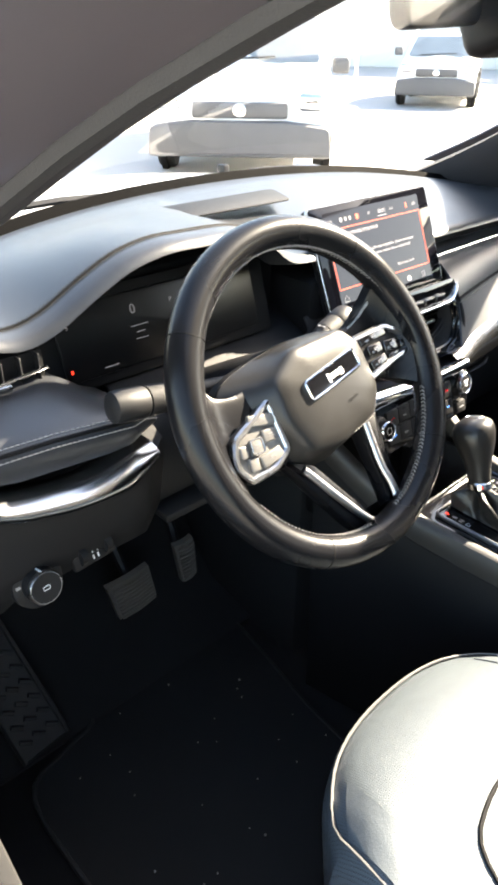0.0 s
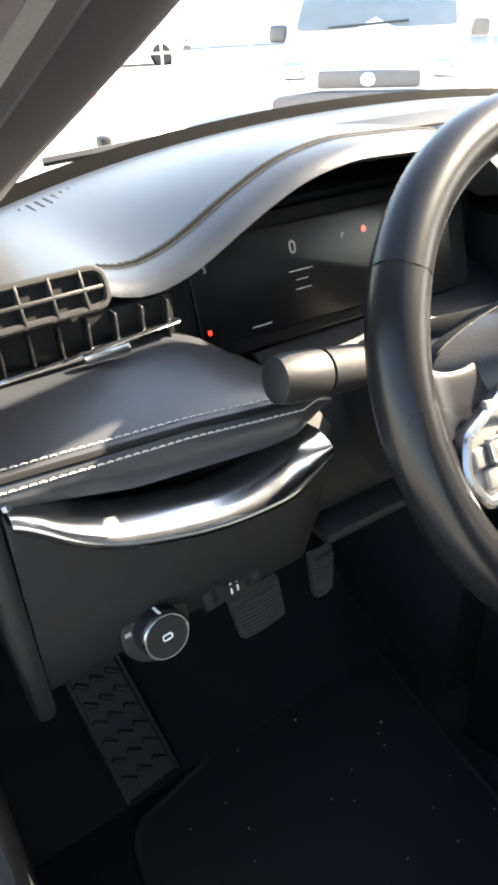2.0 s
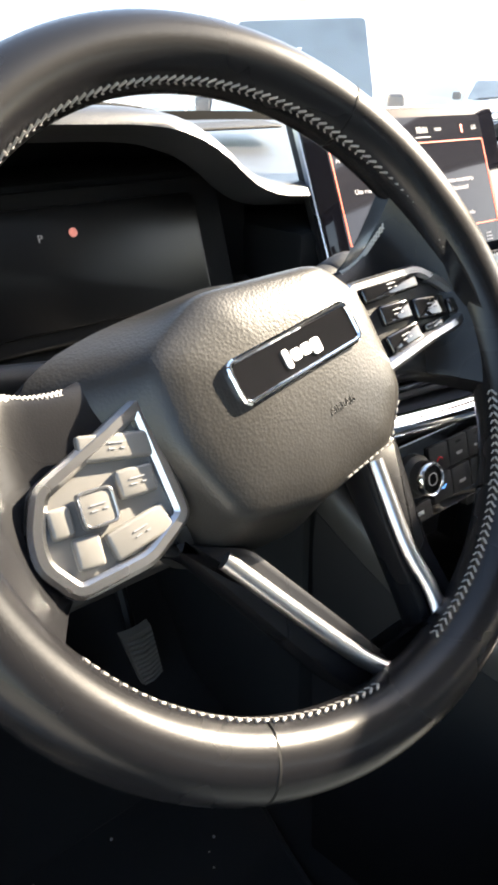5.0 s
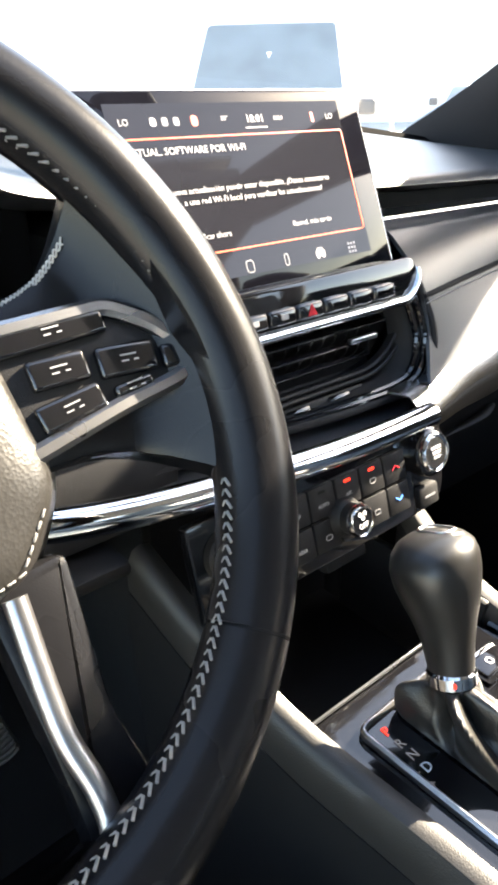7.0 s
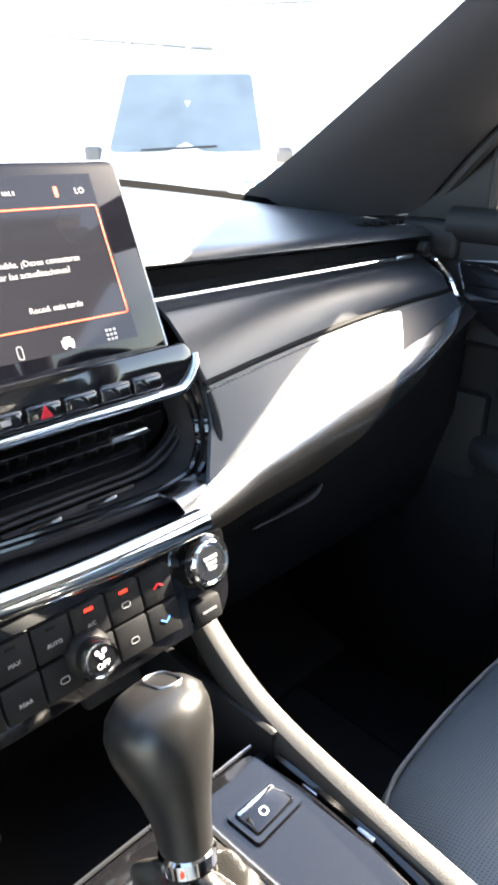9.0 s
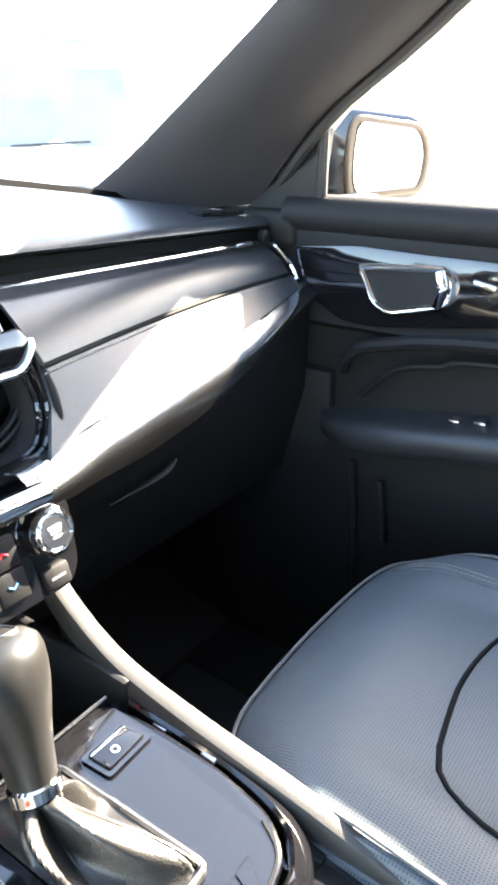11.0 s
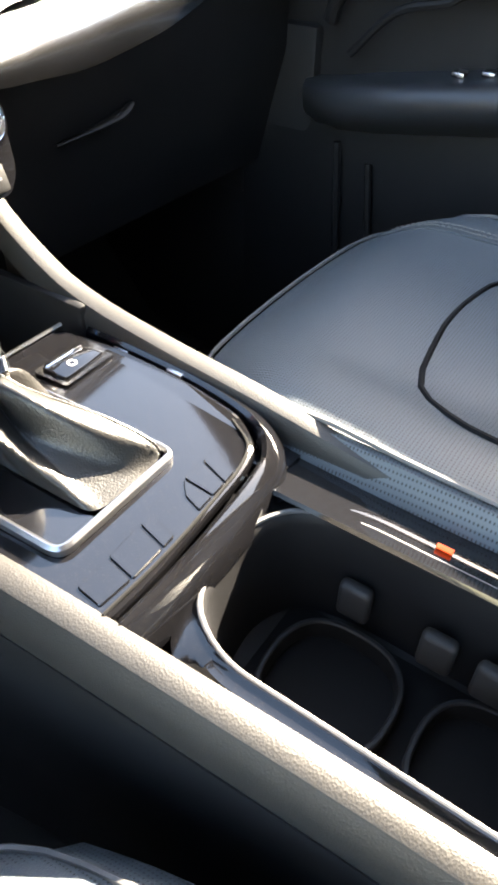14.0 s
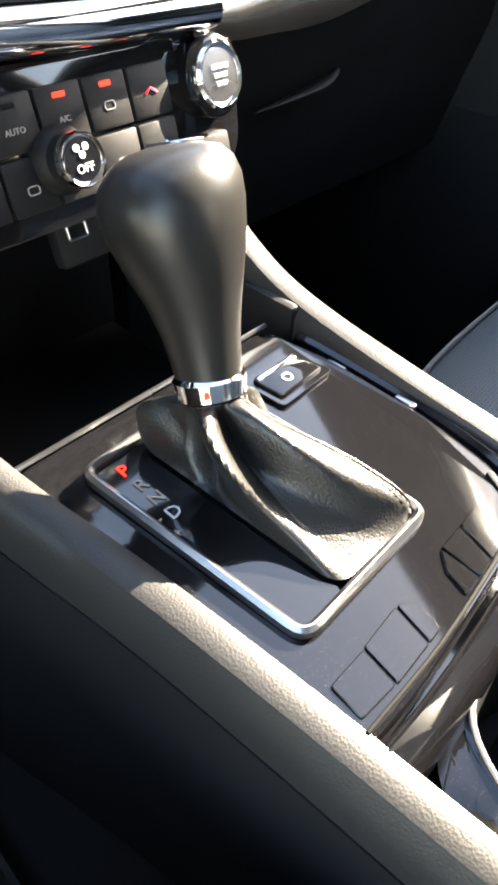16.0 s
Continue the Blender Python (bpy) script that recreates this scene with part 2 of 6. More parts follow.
def smooth_pts(pts, n):
    """A Catmull-Rom curve of n points through the given points."""
    P = [Vector(p) for p in pts]
    P = [P[0] * 2 - P[1]] + P + [P[-1] * 2 - P[-2]]
    out = []
    segs = len(P) - 3
    for k in range(n):
        s = k / (n - 1) * segs
        i = min(int(s), segs - 1)
        t = s - i
        a, b, c, d = P[i:i + 4]
        out.append(0.5 * ((2 * b) + (c - a) * t + (2 * a - 5 * b + 4 * c - d) * t * t + (3 * b - a - 3 * c + d) * t ** 3))
    return out


def tube(pts, r, seg=12, closed=False, flat=1.0, ends=True):
    """A tube along points; r is a number or one for each point; flat squeezes it upright."""
    P = [Vector(p) for p in pts]
    n = len(P)
    rows = []
    up0 = Vector((0, 0, 1))
    for i in range(n):
        a = P[(i - 1) % n] if (closed or i) else P[0]
        b = P[(i + 1) % n] if (closed or i < n - 1) else P[-1]
        t = (b - a).normalized()
        side = t.cross(up0)
        if side.length < 0.05:
            side = t.cross(Vector((1, 0, 0)))
        side.normalize()
        up = side.cross(t)
        rr = r[i] if isinstance(r, (list, tuple)) else r
        rows.append([P[i] + side * (rr * math.cos(2 * math.pi * k / seg)) + up * (rr * flat * math.sin(2 * math.pi * k / seg)) for k in range(seg)])
    bm = grid(rows, close_u=closed, close_v=True)
    if not closed and ends:
        caps(bm)
    return bm


def box(c, s, bevel=0.0, seg=2, m=None):
    bm = bmesh.new()
    bmesh.ops.create_cube(bm, size=1)
    bmesh.ops.scale(bm, vec=Vector(s), verts=bm.verts)
    if bevel:
        bmesh.ops.bevel(bm, geom=bm.edges[:], offset=min(bevel, min(s) * 0.45), segments=seg, affect="EDGES", profile=0.5)
    bmesh.ops.transform(bm, matrix=(m or Matrix.Identity(4)) @ Matrix.Translation(c) if m is not None else Matrix.Translation(c), verts=bm.verts)
    return bm


def prism(poly, depth, bevel=0.0, seg=2, m=None):
    """A flat outline in x and y, raised by depth along z, with rounded rims."""
    bm = bmesh.new()
    f = bm.faces.new([bm.verts.new((x, y, 0)) for x, y in poly])
    r = bmesh.ops.extrude_face_region(bm, geom=[f])
    bmesh.ops.translate(bm, vec=(0, 0, depth), verts=[v for v in r["geom"] if isinstance(v, bmesh.types.BMVert)])
    bmesh.ops.recalc_face_normals(bm, faces=bm.faces)
    if bevel:
        es = [e for e in bm.edges if abs(e.verts[0].co.z - e.verts[1].co.z) < 1e-6]
        bmesh.ops.bevel(bm, geom=es, offset=bevel, segments=seg, affect="EDGES", profile=0.5)
    if m is not None:
        bmesh.ops.transform(bm, matrix=m, verts=bm.verts)
    return bm


def rounded(poly, r, n=5):
    """The outline with its corners rounded off."""
    out = []
    N = len(poly)
    for i in range(N):
        p, a, b = Vector(poly[i]), Vector(poly[i - 1]), Vector(poly[(i + 1) % N])
        u, v = (a - p), (b - p)
        rr = min(r, u.length * 0.48, v.length * 0.48)
        s, e = p + u.normalized() * rr, p + v.normalized() * rr
        for k in range(n):
            t = k / (n - 1)
            out.append(tuple((1 - t) ** 2 * s + 2 * t * (1 - t) * p + t * t * e))
    return out


def rect(w, h):
    return [(-w / 2, -h / 2), (w / 2, -h / 2), (w / 2, h / 2), (-w / 2, h / 2)]


def lathe(profile, seg=32, m=None):
    rows = [[Vector((r * math.cos(2 * math.pi * k / seg), r * math.sin(2 * math.pi * k / seg), z)) for k in range(seg)] for r, z in profile]
    bm = caps(grid(rows, close_v=True))
    if m is not None:
        bmesh.ops.transform(bm, matrix=m, verts=bm.verts)
    return bm


def ring(poly, w, depth, bevel=0.0, m=None):
    """A frame: the outline, w wide inwards and depth high."""
    N = len(poly)
    c = sum((Vector(p) for p in poly), Vector((0, 0))) / N
    inner = []
    for i in range(N):
        a, b = Vector(poly[i - 1]), Vector(poly[(i + 1) % N])
        t = (b - a).normalized()
        nrm = Vector((-t.y, t.x))
        if nrm.dot(c - Vector(poly[i])) < 0:
            nrm = -nrm
        inner.append(tuple(Vector(poly[i]) + nrm * w))
    rows = []
    bv = bevel
    prof = [(0, 0), (0, depth - bv), (bv, depth), (w - bv, depth), (w, depth - bv), (w, 0)]
    for s, h in prof:
        rows.append([Vector((*(Vector(poly[i]).lerp(Vector(inner[i]), s / w)), h)) for i in range(N)])
    bm = grid(rows, close_u=True, close_v=True)
    if m is not None:
        bmesh.ops.transform(bm, matrix=m, verts=bm.verts)
    return bm


def text_bm(s, size, m, depth=0.0004):
    cu = bpy.data.curves.new("t", "FONT")
    cu.body, cu.size, cu.extrude, cu.align_x, cu.align_y, cu.resolution_u = s, size, depth, "CENTER", "CENTER", 2
    o = bpy.data.objects.new("t", cu)
    scene.collection.objects.link(o)
    me = bpy.data.meshes.new_from_object(o.evaluated_get(bpy.context.evaluated_depsgraph_get()))
    bpy.data.objects.remove(o)
    bm = bmesh.new()
    bm.from_mesh(me)
    bpy.data.meshes.remove(me)
    bmesh.ops.transform(bm, matrix=m, verts=bm.verts)
    return bm


def join(*bms):
    out = bmesh.new()
    for b in bms:
        me = bpy.data.meshes.new("j")
        b.to_mesh(me)
        b.free()
        out.from_mesh(me)
        bpy.data.meshes.remove(me)
    return out


def basis(o, x, y):
    """The pose with its origin at o, x along x and y along y (made square)."""
    x = Vector(x).normalized()
    y = Vector(y)
    y = (y - x * y.dot(x)).normalized()
    z = x.cross(y)
    return Matrix(((x.x, y.x, z.x, o[0]), (x.y, y.y, z.y, o[1]), (x.z, y.z, z.z, o[2]), (0, 0, 0, 1)))


def slab(rows, n, thick):
    """A plate: the sheet through rows, with a back side thick behind it along -n."""
    back = [[p - n * thick for p in r] for r in rows]
    return caps(grid(list(rows) + back[::-1], close_u=True))


def stitches(pts, step=0.007, length=0.0045, r=0.0007, off=(0, 0, 0), zig=0.0):
    """A row of short thread stitches along a curve."""
    P = [Vector(p) + Vector(off) for p in pts]
    bms = []
    dist = 0.0
    for a, b in zip(P, P[1:]):
        L = (b - a).length
        d = (b - a) / L if L else None
        while d and dist < L:
            p = a + d * dist
            e = p + d * length + Vector((0, 0, zig))
            bms.append(tube([p, p.lerp(e, 0.5) + Vector((0, 0, r)), e], r, 5))
            dist += step
        dist -= L
    return join(*bms)


def lerp_tab(x, tab):
    return float(np.interp(x, [t[0] for t in tab], [t[1] for t in tab]))

# ---------- ground and shell of the car ----------
GZ = -0.47
g = bmesh.new()
bmesh.ops.create_grid(g, x_segments=2, y_segments=2, size=400)
bmesh.ops.translate(g, vec=(0, 0, GZ), verts=g.verts)
tagged(obj("ground", g, M_GROUND, False), "pale dusty concrete ground of the car lot", "ground", kind="structure")

CX = 0.355  # middle of the car


car = thing("car_shell", "white car body seen from its open driver's door", "car body", kind="structure")
# windscreen pillars
for side in (1, -1):
    def X(x):
        return CX + side * (x - CX) - (0.06 if side < 0 else 0)
    f = smooth_pts([(X(0.95), 0.60, 0.66), (X(0.925), 0.44, 0.735), (X(0.89), 0.22, 0.855), (X(0.845), -0.02, 0.985), (X(0.79), -0.28, 1.07)], 14)
    b = smooth_pts([(X(1.04), 0.30, 0.665), (X(1.0), 0.175, 0.775), (X(0.972), 0.05, 0.850), (X(0.93), -0.10, 0.940), (X(0.875), -0.32, 1.03)], 14)
    if side < 0:
        f = smooth_pts([(-0.31, 0.60, 0.650), (-0.272, 0.40, 0.735), (-0.238, 0.21, 0.823), (-0.222, 0.02, 0.908), (-0.210, -0.10, 0.960), (-0.185, -0.30, 1.04)], 14)
        b = smooth_pts([(-0.39, 0.30, 0.645), (-0.355, 0.175, 0.755), (-0.325, 0.05, 0.830), (-0.285, -0.10, 0.918), (-0.24, -0.32, 1.01)], 14)
    rows = []
    for p, q in zip(f, b):
        out = Vector((side, 0, 0.25))
        mid = p.lerp(q, 0.5) - out * 0.022
        o1, o2 = q + out * 0.05, p + out * 0.06
        rows.append([p, p.lerp(mid, 0.5) - out * 0.008, mid, mid.lerp(q, 0.55) - out * 0.008, q, q + out * 0.02, o1, o2, p + out * 0.02])
    wpart("pillar_trim", caps(grid(rows, close_v=True)), M_PILLAR, car, "dark grey fabric-grained pillar trim")
    # outer skin, plum grey against the white bonnet and roof, and seal
    rows = [[q + Vector((side * 0.012, -0.012, 0.0)), q + Vector((side * 0.05, -0.03, 0.02)), q + Vector((side * 0.10, 0.01, 0.03)), p + Vector((side * 0.10, 0.02, 0.03))] for p, q in zip(f, b)]
    wpart("pillar_skin", grid(rows, 0.006), M_BODY, car, "plum grey pillar skin")
    wpart("door_seal", tube([q + Vector((side * 0.012, -0.014, 0.004)) for q in b], 0.009, 8), M_RUBBER, car)
# roof with liner
rows = []
for i in range(9):
    y = -0.27 - i * 0.235
    zz = 1.075 + 0.06 * math.sin(min(1, (i + 0.3) / 5) * math.pi / 2)
    half = 0.47 + 0.02 * min(i, 3)
    rows.append([(CX + half * u, y - 0.03 * (1 - u * u) + 0.03, zz + 0.035 * (1 - u * u)) for u in (-1, -0.8, -0.5, -0.2, 0.2, 0.5, 0.8, 1)])
wpart("headliner", grid(rows, 0.02), M_LINER, car, "pale woven headliner")
rows2 = [[Vector(p) + Vector((0, 0, 0.03)) for p in r] for r in rows]
wpart("roof_skin", grid(rows2, 0.008), M_PAINT, car)
for side in (1, -1):
    def X(x):
        return CX + side * (x - CX)
    # roof rail, B pillar, rear side, sill
    wpart("roof_rail", tube(smooth_pts([(X(0.85), -0.30, 1.05), (X(0.87), -0.6, 1.08), (X(0.875), -1.1, 1.09), (X(0.86), -1.7, 1.05)], 14), 0.04, 10), M_PILLAR, car)
    wpart("centre_pillar", tube(smooth_pts([(X(0.87), -0.72, 1.07), (X(0.95), -0.74, 0.75), (X(1.02), -0.75, 0.3), (X(1.02), -0.75, -0.2)], 10), 0.06, 10), M_PILLAR, car)
    wpart("rear_side", box((X(1.04), -1.42, 0.2), (0.05, 1.3, 0.85), 0.02), M_SOFT, car)
    wpart("sill", box((X(1.03), -0.15, -0.19), (0.27, 1.6, 0.1), 0.02), M_PLASTIC, car, "scuffed black sill plate")
wpart("tail_wall", box((CX, -2.05, 0.3), (1.3, 0.05, 1.4), 0.02), M_SOFT, car)
# floor pan, firewall and tunnel
wpart("floor_pan", box((CX, -0.75, -0.17), (1.36, 2.6, 0.04)), M_CARPET, car)
rows = [[(x, y, z) for y, z in ((0.36, -0.15), (0.50, -0.12), (0.62, 0.03), (0.68, 0.2), (0.66, 0.45))] for x in np.linspace(-0.448, 1.05, 13)]
wpart("firewall", grid(rows, 0.02), M_CARPET, car, "black carpeted toe board")
wpart("kick_panel", prism([(0.64, 0.50), (0.10, 0.48), (-0.04, 0.44), (-0.20, 0.30), (-0.75, 0.12), (-0.75, -0.18), (0.64, -0.18)], -0.03, 0.006, 2, basis((-0.435, 0, 0), (0, 1, 0), (0, 0, 1))), M_CARPET, car)
wpart("tunnel", box((0.345, 0.43, 0.08), (0.22, 0.40, 0.52), 0.03), M_CARPET, car)
# wall and side boxes added to stop sun leaking in under the dash
wpart("bulkhead", box((CX, 0.625, 0.34), (1.5, 0.02, 0.64)), M_DARK, car)
for x in (-0.50, 1.11):
    wpart("wing", box((x, 0.62, 0.22), (0.05, 1.0, 0.80), 0.02), M_BODY, car, "plum grey wing box added to keep sun out of the dash side")
wpart("kick_panel", box((1.045, 0.40, 0.12), (0.03, 0.5, 0.62), 0.01), M_SOFT, car)
# bonnet, cowl, wipers
rows = []
for v in np.linspace(0, 1, 12):
    y = 0.86 + 0.85 * v
    rows.append([(CX + (0.74 - 0.08 * v) * u, y - 0.12 * u * u * (1 + v), 0.665 - 0.02 * v - 0.12 * v * v - 0.055 * u * u - (0.03 if abs(u) == 1 else 0)) for u in (-1, -0.9, -0.6, -0.45, -0.3, 0, 0.3, 0.45, 0.6, 0.9, 1)])
wpart("bonnet", grid(rows, 0.012), M_PAINT, car, "white painted bonnet")
rows = [[(CX + 0.70 * u, y - 0.10 * u * u, z - 0.05 * u * u) for u in np.linspace(-1, 1, 15)] for y, z in ((0.58, 0.685), (0.64, 0.655), (0.74, 0.635), (0.87, 0.645))]
wpart("cowl", grid(rows, 0.01), M_PLASTIC, car, "black plastic cowl below the windscreen")
for xa, xb in ((-0.1, 0.42), (0.45, 0.9)):
    wp = smooth_pts([(xa, 0.80, 0.672), ((xa + xb) / 2, 0.755, 0.688), (xb, 0.70 - 0.05 * (xb > 0.6), 0.668)], 8)
    wpart("wiper", tube(wp, 0.007, 6), M_RUBBER, car)
for xn in (0.05, 0.66):
    wpart("washer_jet", box((xn, 0.93, 0.668), (0.02, 0.03, 0.02), 0.005), M_PLASTIC, car)
# windscreen
rows = []
for v in np.linspace(0, 1, 8):
    rows.append([(CX + (0.56 - 0.12 * v) * u, 0.62 - 0.92 * v - (0.10 - 0.05 * v) * u * u, 0.768 + 0.325 * v - 0.03 * u * u) for u in np.linspace(-1, 1, 13)])
ws = tagged(obj("window_1", grid(rows), M_GLASS), "clear raked windscreen", "windscreen", kind="structure")
ws.visible_shadow = False

# ---------- dashboard ----------
dash = thing("dashboard", "black leather-wrapped dashboard with stitched seams and metal trim", "dashboard", at=(CX, 0.3, 0.4))
LIP_Z = [(-0.38, 0.690), (-0.27, 0.684), (-0.235, 0.671), (-0.194, 0.684), (-0.146, 0.711), (-0.099, 0.733), (-0.05, 0.742), (0.051, 0.739), (0.087, 0.733), (0.113, 0.720), (0.151, 0.691), (0.188, 0.680), (0.30, 0.672), (0.50, 0.662), (0.99, 0.642), (1.03, 0.638)]
LIP_Y = [(-0.38, 0.185), (-0.27, 0.205), (-0.20, 0.195), (0.0, 0.193), (0.12, 0.195), (0.2, 0.215), (0.50, 0.215), (0.7, 0.23), (0.99, 0.255), (1.03, 0.26)]


def zbase(x):
    return 0.728 - 0.13 * (x - 0.28) ** 2


xs = np.concatenate([np.linspace(-0.375, 0.22, 44), np.linspace(0.24, 1.03, 26)])
rows, seam_a, seam_b = [], [], []
for x in xs:
    y0, z0 = lerp_tab(x, LIP_Y), float(np.mean([lerp_tab(x + d, LIP_Z) for d in (-0.016, -0.008, 0, 0.008, 0.016)]))
    yb, zb = 0.545 - 0.10 * abs((x - CX) / 0.66) ** 3, zbase(x)
    hump = 0.004
    r = [(x, y0 + 0.045, z0 - 0.012), (x, y0 + 0.012, z0 - 0.004), (x, y0, z0), (x, y0 + 0.003, z0 + 0.006), (x, y0 + 0.012, z0 + 0.010), (x, y0 + 0.026, z0 + 0.011)]
    for t in (0.12, 0.3, 0.5, 0.7, 0.85, 1.0):
        s = t * t * (3 - 2 * t) if x < 0.16 else t
        r.append((x, y0 + 0.026 + (yb - y0 - 0.026) * t, z0 + 0.011 + (zb - z0 - 0.011) * s + hump * math.sin(math.pi * t)))
    r += [(x, yb + 0.02, zb - 0.01), (x, yb + 0.05, zb - 0.05)]
    rows.append(r)
    if -0.26 < x < 0.15:
        for dy, ln in ((0.034, seam_a), (0.043, seam_b)):
            yq = y0 + dy
            zq = float(np.interp(yq, [q[1] for q in r[5:12]], [q[2] for q in r[5:12]]))
            ln.append((x, yq, zq + 0.0006))
top = wpart("top_pad", grid(rows, -0.004), M_LEATHER, dash, "black grained leather dash top")
wpart("seam_groove", tube([Vector(p).lerp(Vector(q), 0.5) + Vector((0, 0, -0.0004)) for p, q in zip(seam_a, seam_b)], 0.0019, 6), M_DARK, dash)
wpart("stitching", stitches(seam_a, 0.0055, 0.004, 0.0005), M_DSTITCH, dash)
wpart("stitching", stitches(seam_b, 0.0055, 0.004, 0.0005), M_DSTITCH, dash)
band = []
for x in np.linspace(-0.37, 1.02, 40):
    yb, zb = 0.545 - 0.10 * abs((x - CX) / 0.66) ** 3, zbase(x)
    band.append([(x, yb + 0.004, zb - 0.010), (x, yb + 0.014, zb + 0.003), (x, yb + 0.024, zb + 0.010)])
wpart("glass_border", grid(band, 0.004), M_FRIT, dash, "black border of the windscreen")
# defroster strip along the glass and speaker slots
for k in range(46):
    x = -0.33 + k * 0.0095
    yb, zb = 0.545 - 0.10 * abs((x - CX) / 0.66) ** 3, zbase(x)
    wpart("slot", box((x, yb - 0.045, zb - 0.0025 + 0.001), (0.0045, 0.03, 0.006), 0.001, 1), M_DARK, dash, smooth=False)
for k in range(9):
    wpart("slot", box((0.90 + k * 0.011, 0.30, 0.662 - 0.0005 * k), (0.006, 0.03, 0.006), 0.001, 1), M_DARK, dash, smooth=False)
sp_panel = prism(rounded([(0.096, 0.372), (0.320, 0.366), (0.345, 0.436), (0.090, 0.446)], 0.012, 4), 0.003, 0.001, 2)
for v in sp_panel.verts:
    v.co.z += float(np.interp(v.co.y, [0.36, 0.545], [0.716 + 0.004, zbase(v.co.x)])) + 0.003
wpart("speaker_panel", sp_panel, M_SOFT, dash, "matt black speaker panel in the dash top")
# side defroster outlet on the driver's corner
vm = basis((-0.322, 0.196, 0.689), (1, 0.12, -0.02), (0, 0.35, 1))
vent = thing("side_vent", "black oval side window vent with slats", "air vent", m=vm)
vo = rounded(rect(0.125, 0.030), 0.013)
part("frame", ring(vo, 0.005, 0.006, 0.0015), M_SOFT, vent)
part("backing", prism(rounded(rect(0.12, 0.026), 0.012), 0.001), M_DARK, vent)
for k in range(5):
    part("slat", box((-0.045 + k * 0.022, 0, 0.004), (0.0025, 0.026, 0.005), 0.001, m=None), M_PLASTIC, vent)
part("slat", box((0, 0, 0.0045), (0.115, 0.003, 0.004), 0.001), M_PLASTIC, vent)
# driver's end air outlet: dark slot, slats and silver vane
wpart("outlet_recess", box((-0.30, 0.235, 0.652), (0.18, 0.06, 0.038), 0.004), M_DARK, dash)
for k in range(8):
    wpart("outlet_slat", box((-0.36 + k * 0.02, 0.205, 0.654), (0.002, 0.02, 0.032), 0.0005, 1), M_PLASTIC, dash)
wpart("silver_vane", tube([(-0.375, 0.185, 0.647), (-0.30, 0.188, 0.650), (-0.213, 0.194, 0.654)], 0.003, 8, flat=0.7), M_CHROME, dash, "slim chrome air vane")
wpart("vane_tab", box((-0.275, 0.181, 0.6495), (0.034, 0.006, 0.007), 0.002), M_SATIN, dash)
# driver's padded shelf
rows, sm = [], []
PT = [(-0.38, 0.644), (-0.22, 0.641), (-0.19, 0.628), (-0.165, 0.606), (-0.148, 0.600), (-0.138, 0.594)]
SZ = [(-0.38, 0.632), (-0.26, 0.624), (-0.152, 0.611), (-0.138, 0.602)]
BZ = [(-0.38, 0.612), (-0.30, 0.592), (-0.20, 0.583), (-0.138, 0.586)]
for x in np.linspace(-0.378, -0.136, 26):
    zt, zs, zb = lerp_tab(x, PT), lerp_tab(x, SZ), lerp_tab(x, BZ)
    e = max(0, (x + 0.2) / 0.064)
    yt, ys = 0.200 - 0.045 * e ** 2, 0.100 + 0.03 * max(0, e - 0.4)
    rows.append([(x, 0.27, zt - 0.01), (x, yt, zt + 0.002), (x, yt * 0.6 + ys * 0.4, zt * 0.6 + zs * 0.4 + 0.005), (x, yt * 0.25 + ys * 0.75, zt * 0.25 + zs * 0.75 + 0.004), (x, ys, zs), (x, ys - 0.003, zs - 0.003), (x, ys - 0.004, zs * 0.55 + zb * 0.45), (x, ys + 0.004, zb + 0.002), (x, ys + 0.03, zb - 0.006)])
    sm.append((x, ys + 0.001, zs + 0.0005))
wpart("driver_pad", grid(rows, -0.004), M_LEATHER, dash, "stitched black leather pad")
wpart("seam_groove", tube([Vector(p) + Vector((0, -0.001, 0.0006)) for p in sm], 0.0022, 6), M_DARK, dash)
wpart("stitching", stitches(sm, 0.0056, 0.0042, 0.0006, (0, 0.007, 0.0026)), M_STITCH, dash, "pale double stitching")
wpart("stitching", stitches(sm, 0.0056, 0.0042, 0.0006, (0, -0.0044, -0.0050)), M_STITCH, dash, "pale double stitching")


def blade(upper, lower, ytab, x0, x1, n, bulge):
    rows = []
    for x in np.linspace(x0, x1, n):
        zu, zl, y = [float(np.mean([lerp_tab(x + d, tab) for d in (-0.03, -0.02, -0.01, 0, 0.01, 0.02, 0.03)])) if x0 > 0 else float(np.mean([lerp_tab(x + d, tab) for d in (-0.02, -0.013, -0.007, 0, 0.007, 0.013, 0.02)])) for tab in (upper, lower, ytab)]
        r = []
        for k in range(9):
            t = k / 8
            r.append((x, y + 0.016 - 0.016 * t - bulge * math.sin(math.pi * t), zu + (zl - zu) * t))
        r += [(x, y + 0.025, zl + 0.002)]
        r.insert(0, (x, y + 0.04, zu - 0.002))
        rows.append(r)
    return grid(rows, -0.002)


wpart("driver_blade", blade([(-0.38, 0.625), (-0.358, 0.606), (-0.33, 0.588), (-0.30, 0.579), (-0.23, 0.570), (-0.18, 0.577), (-0.158, 0.584), (-0.148, 0.574)],
                            [(-0.38, 0.602), (-0.36, 0.586), (-0.328, 0.564), (-0.27, 0.552), (-0.188, 0.546), (-0.165, 0.552), (-0.148, 0.566)],
                            [(-0.38, 0.105), (-0.34, 0.092), (-0.25, 0.082), (-0.18, 0.085), (-0.148, 0.10)], -0.375, -0.1485, 60, 0.012), M_BLADE, dash, "dark gloss metal trim blade")
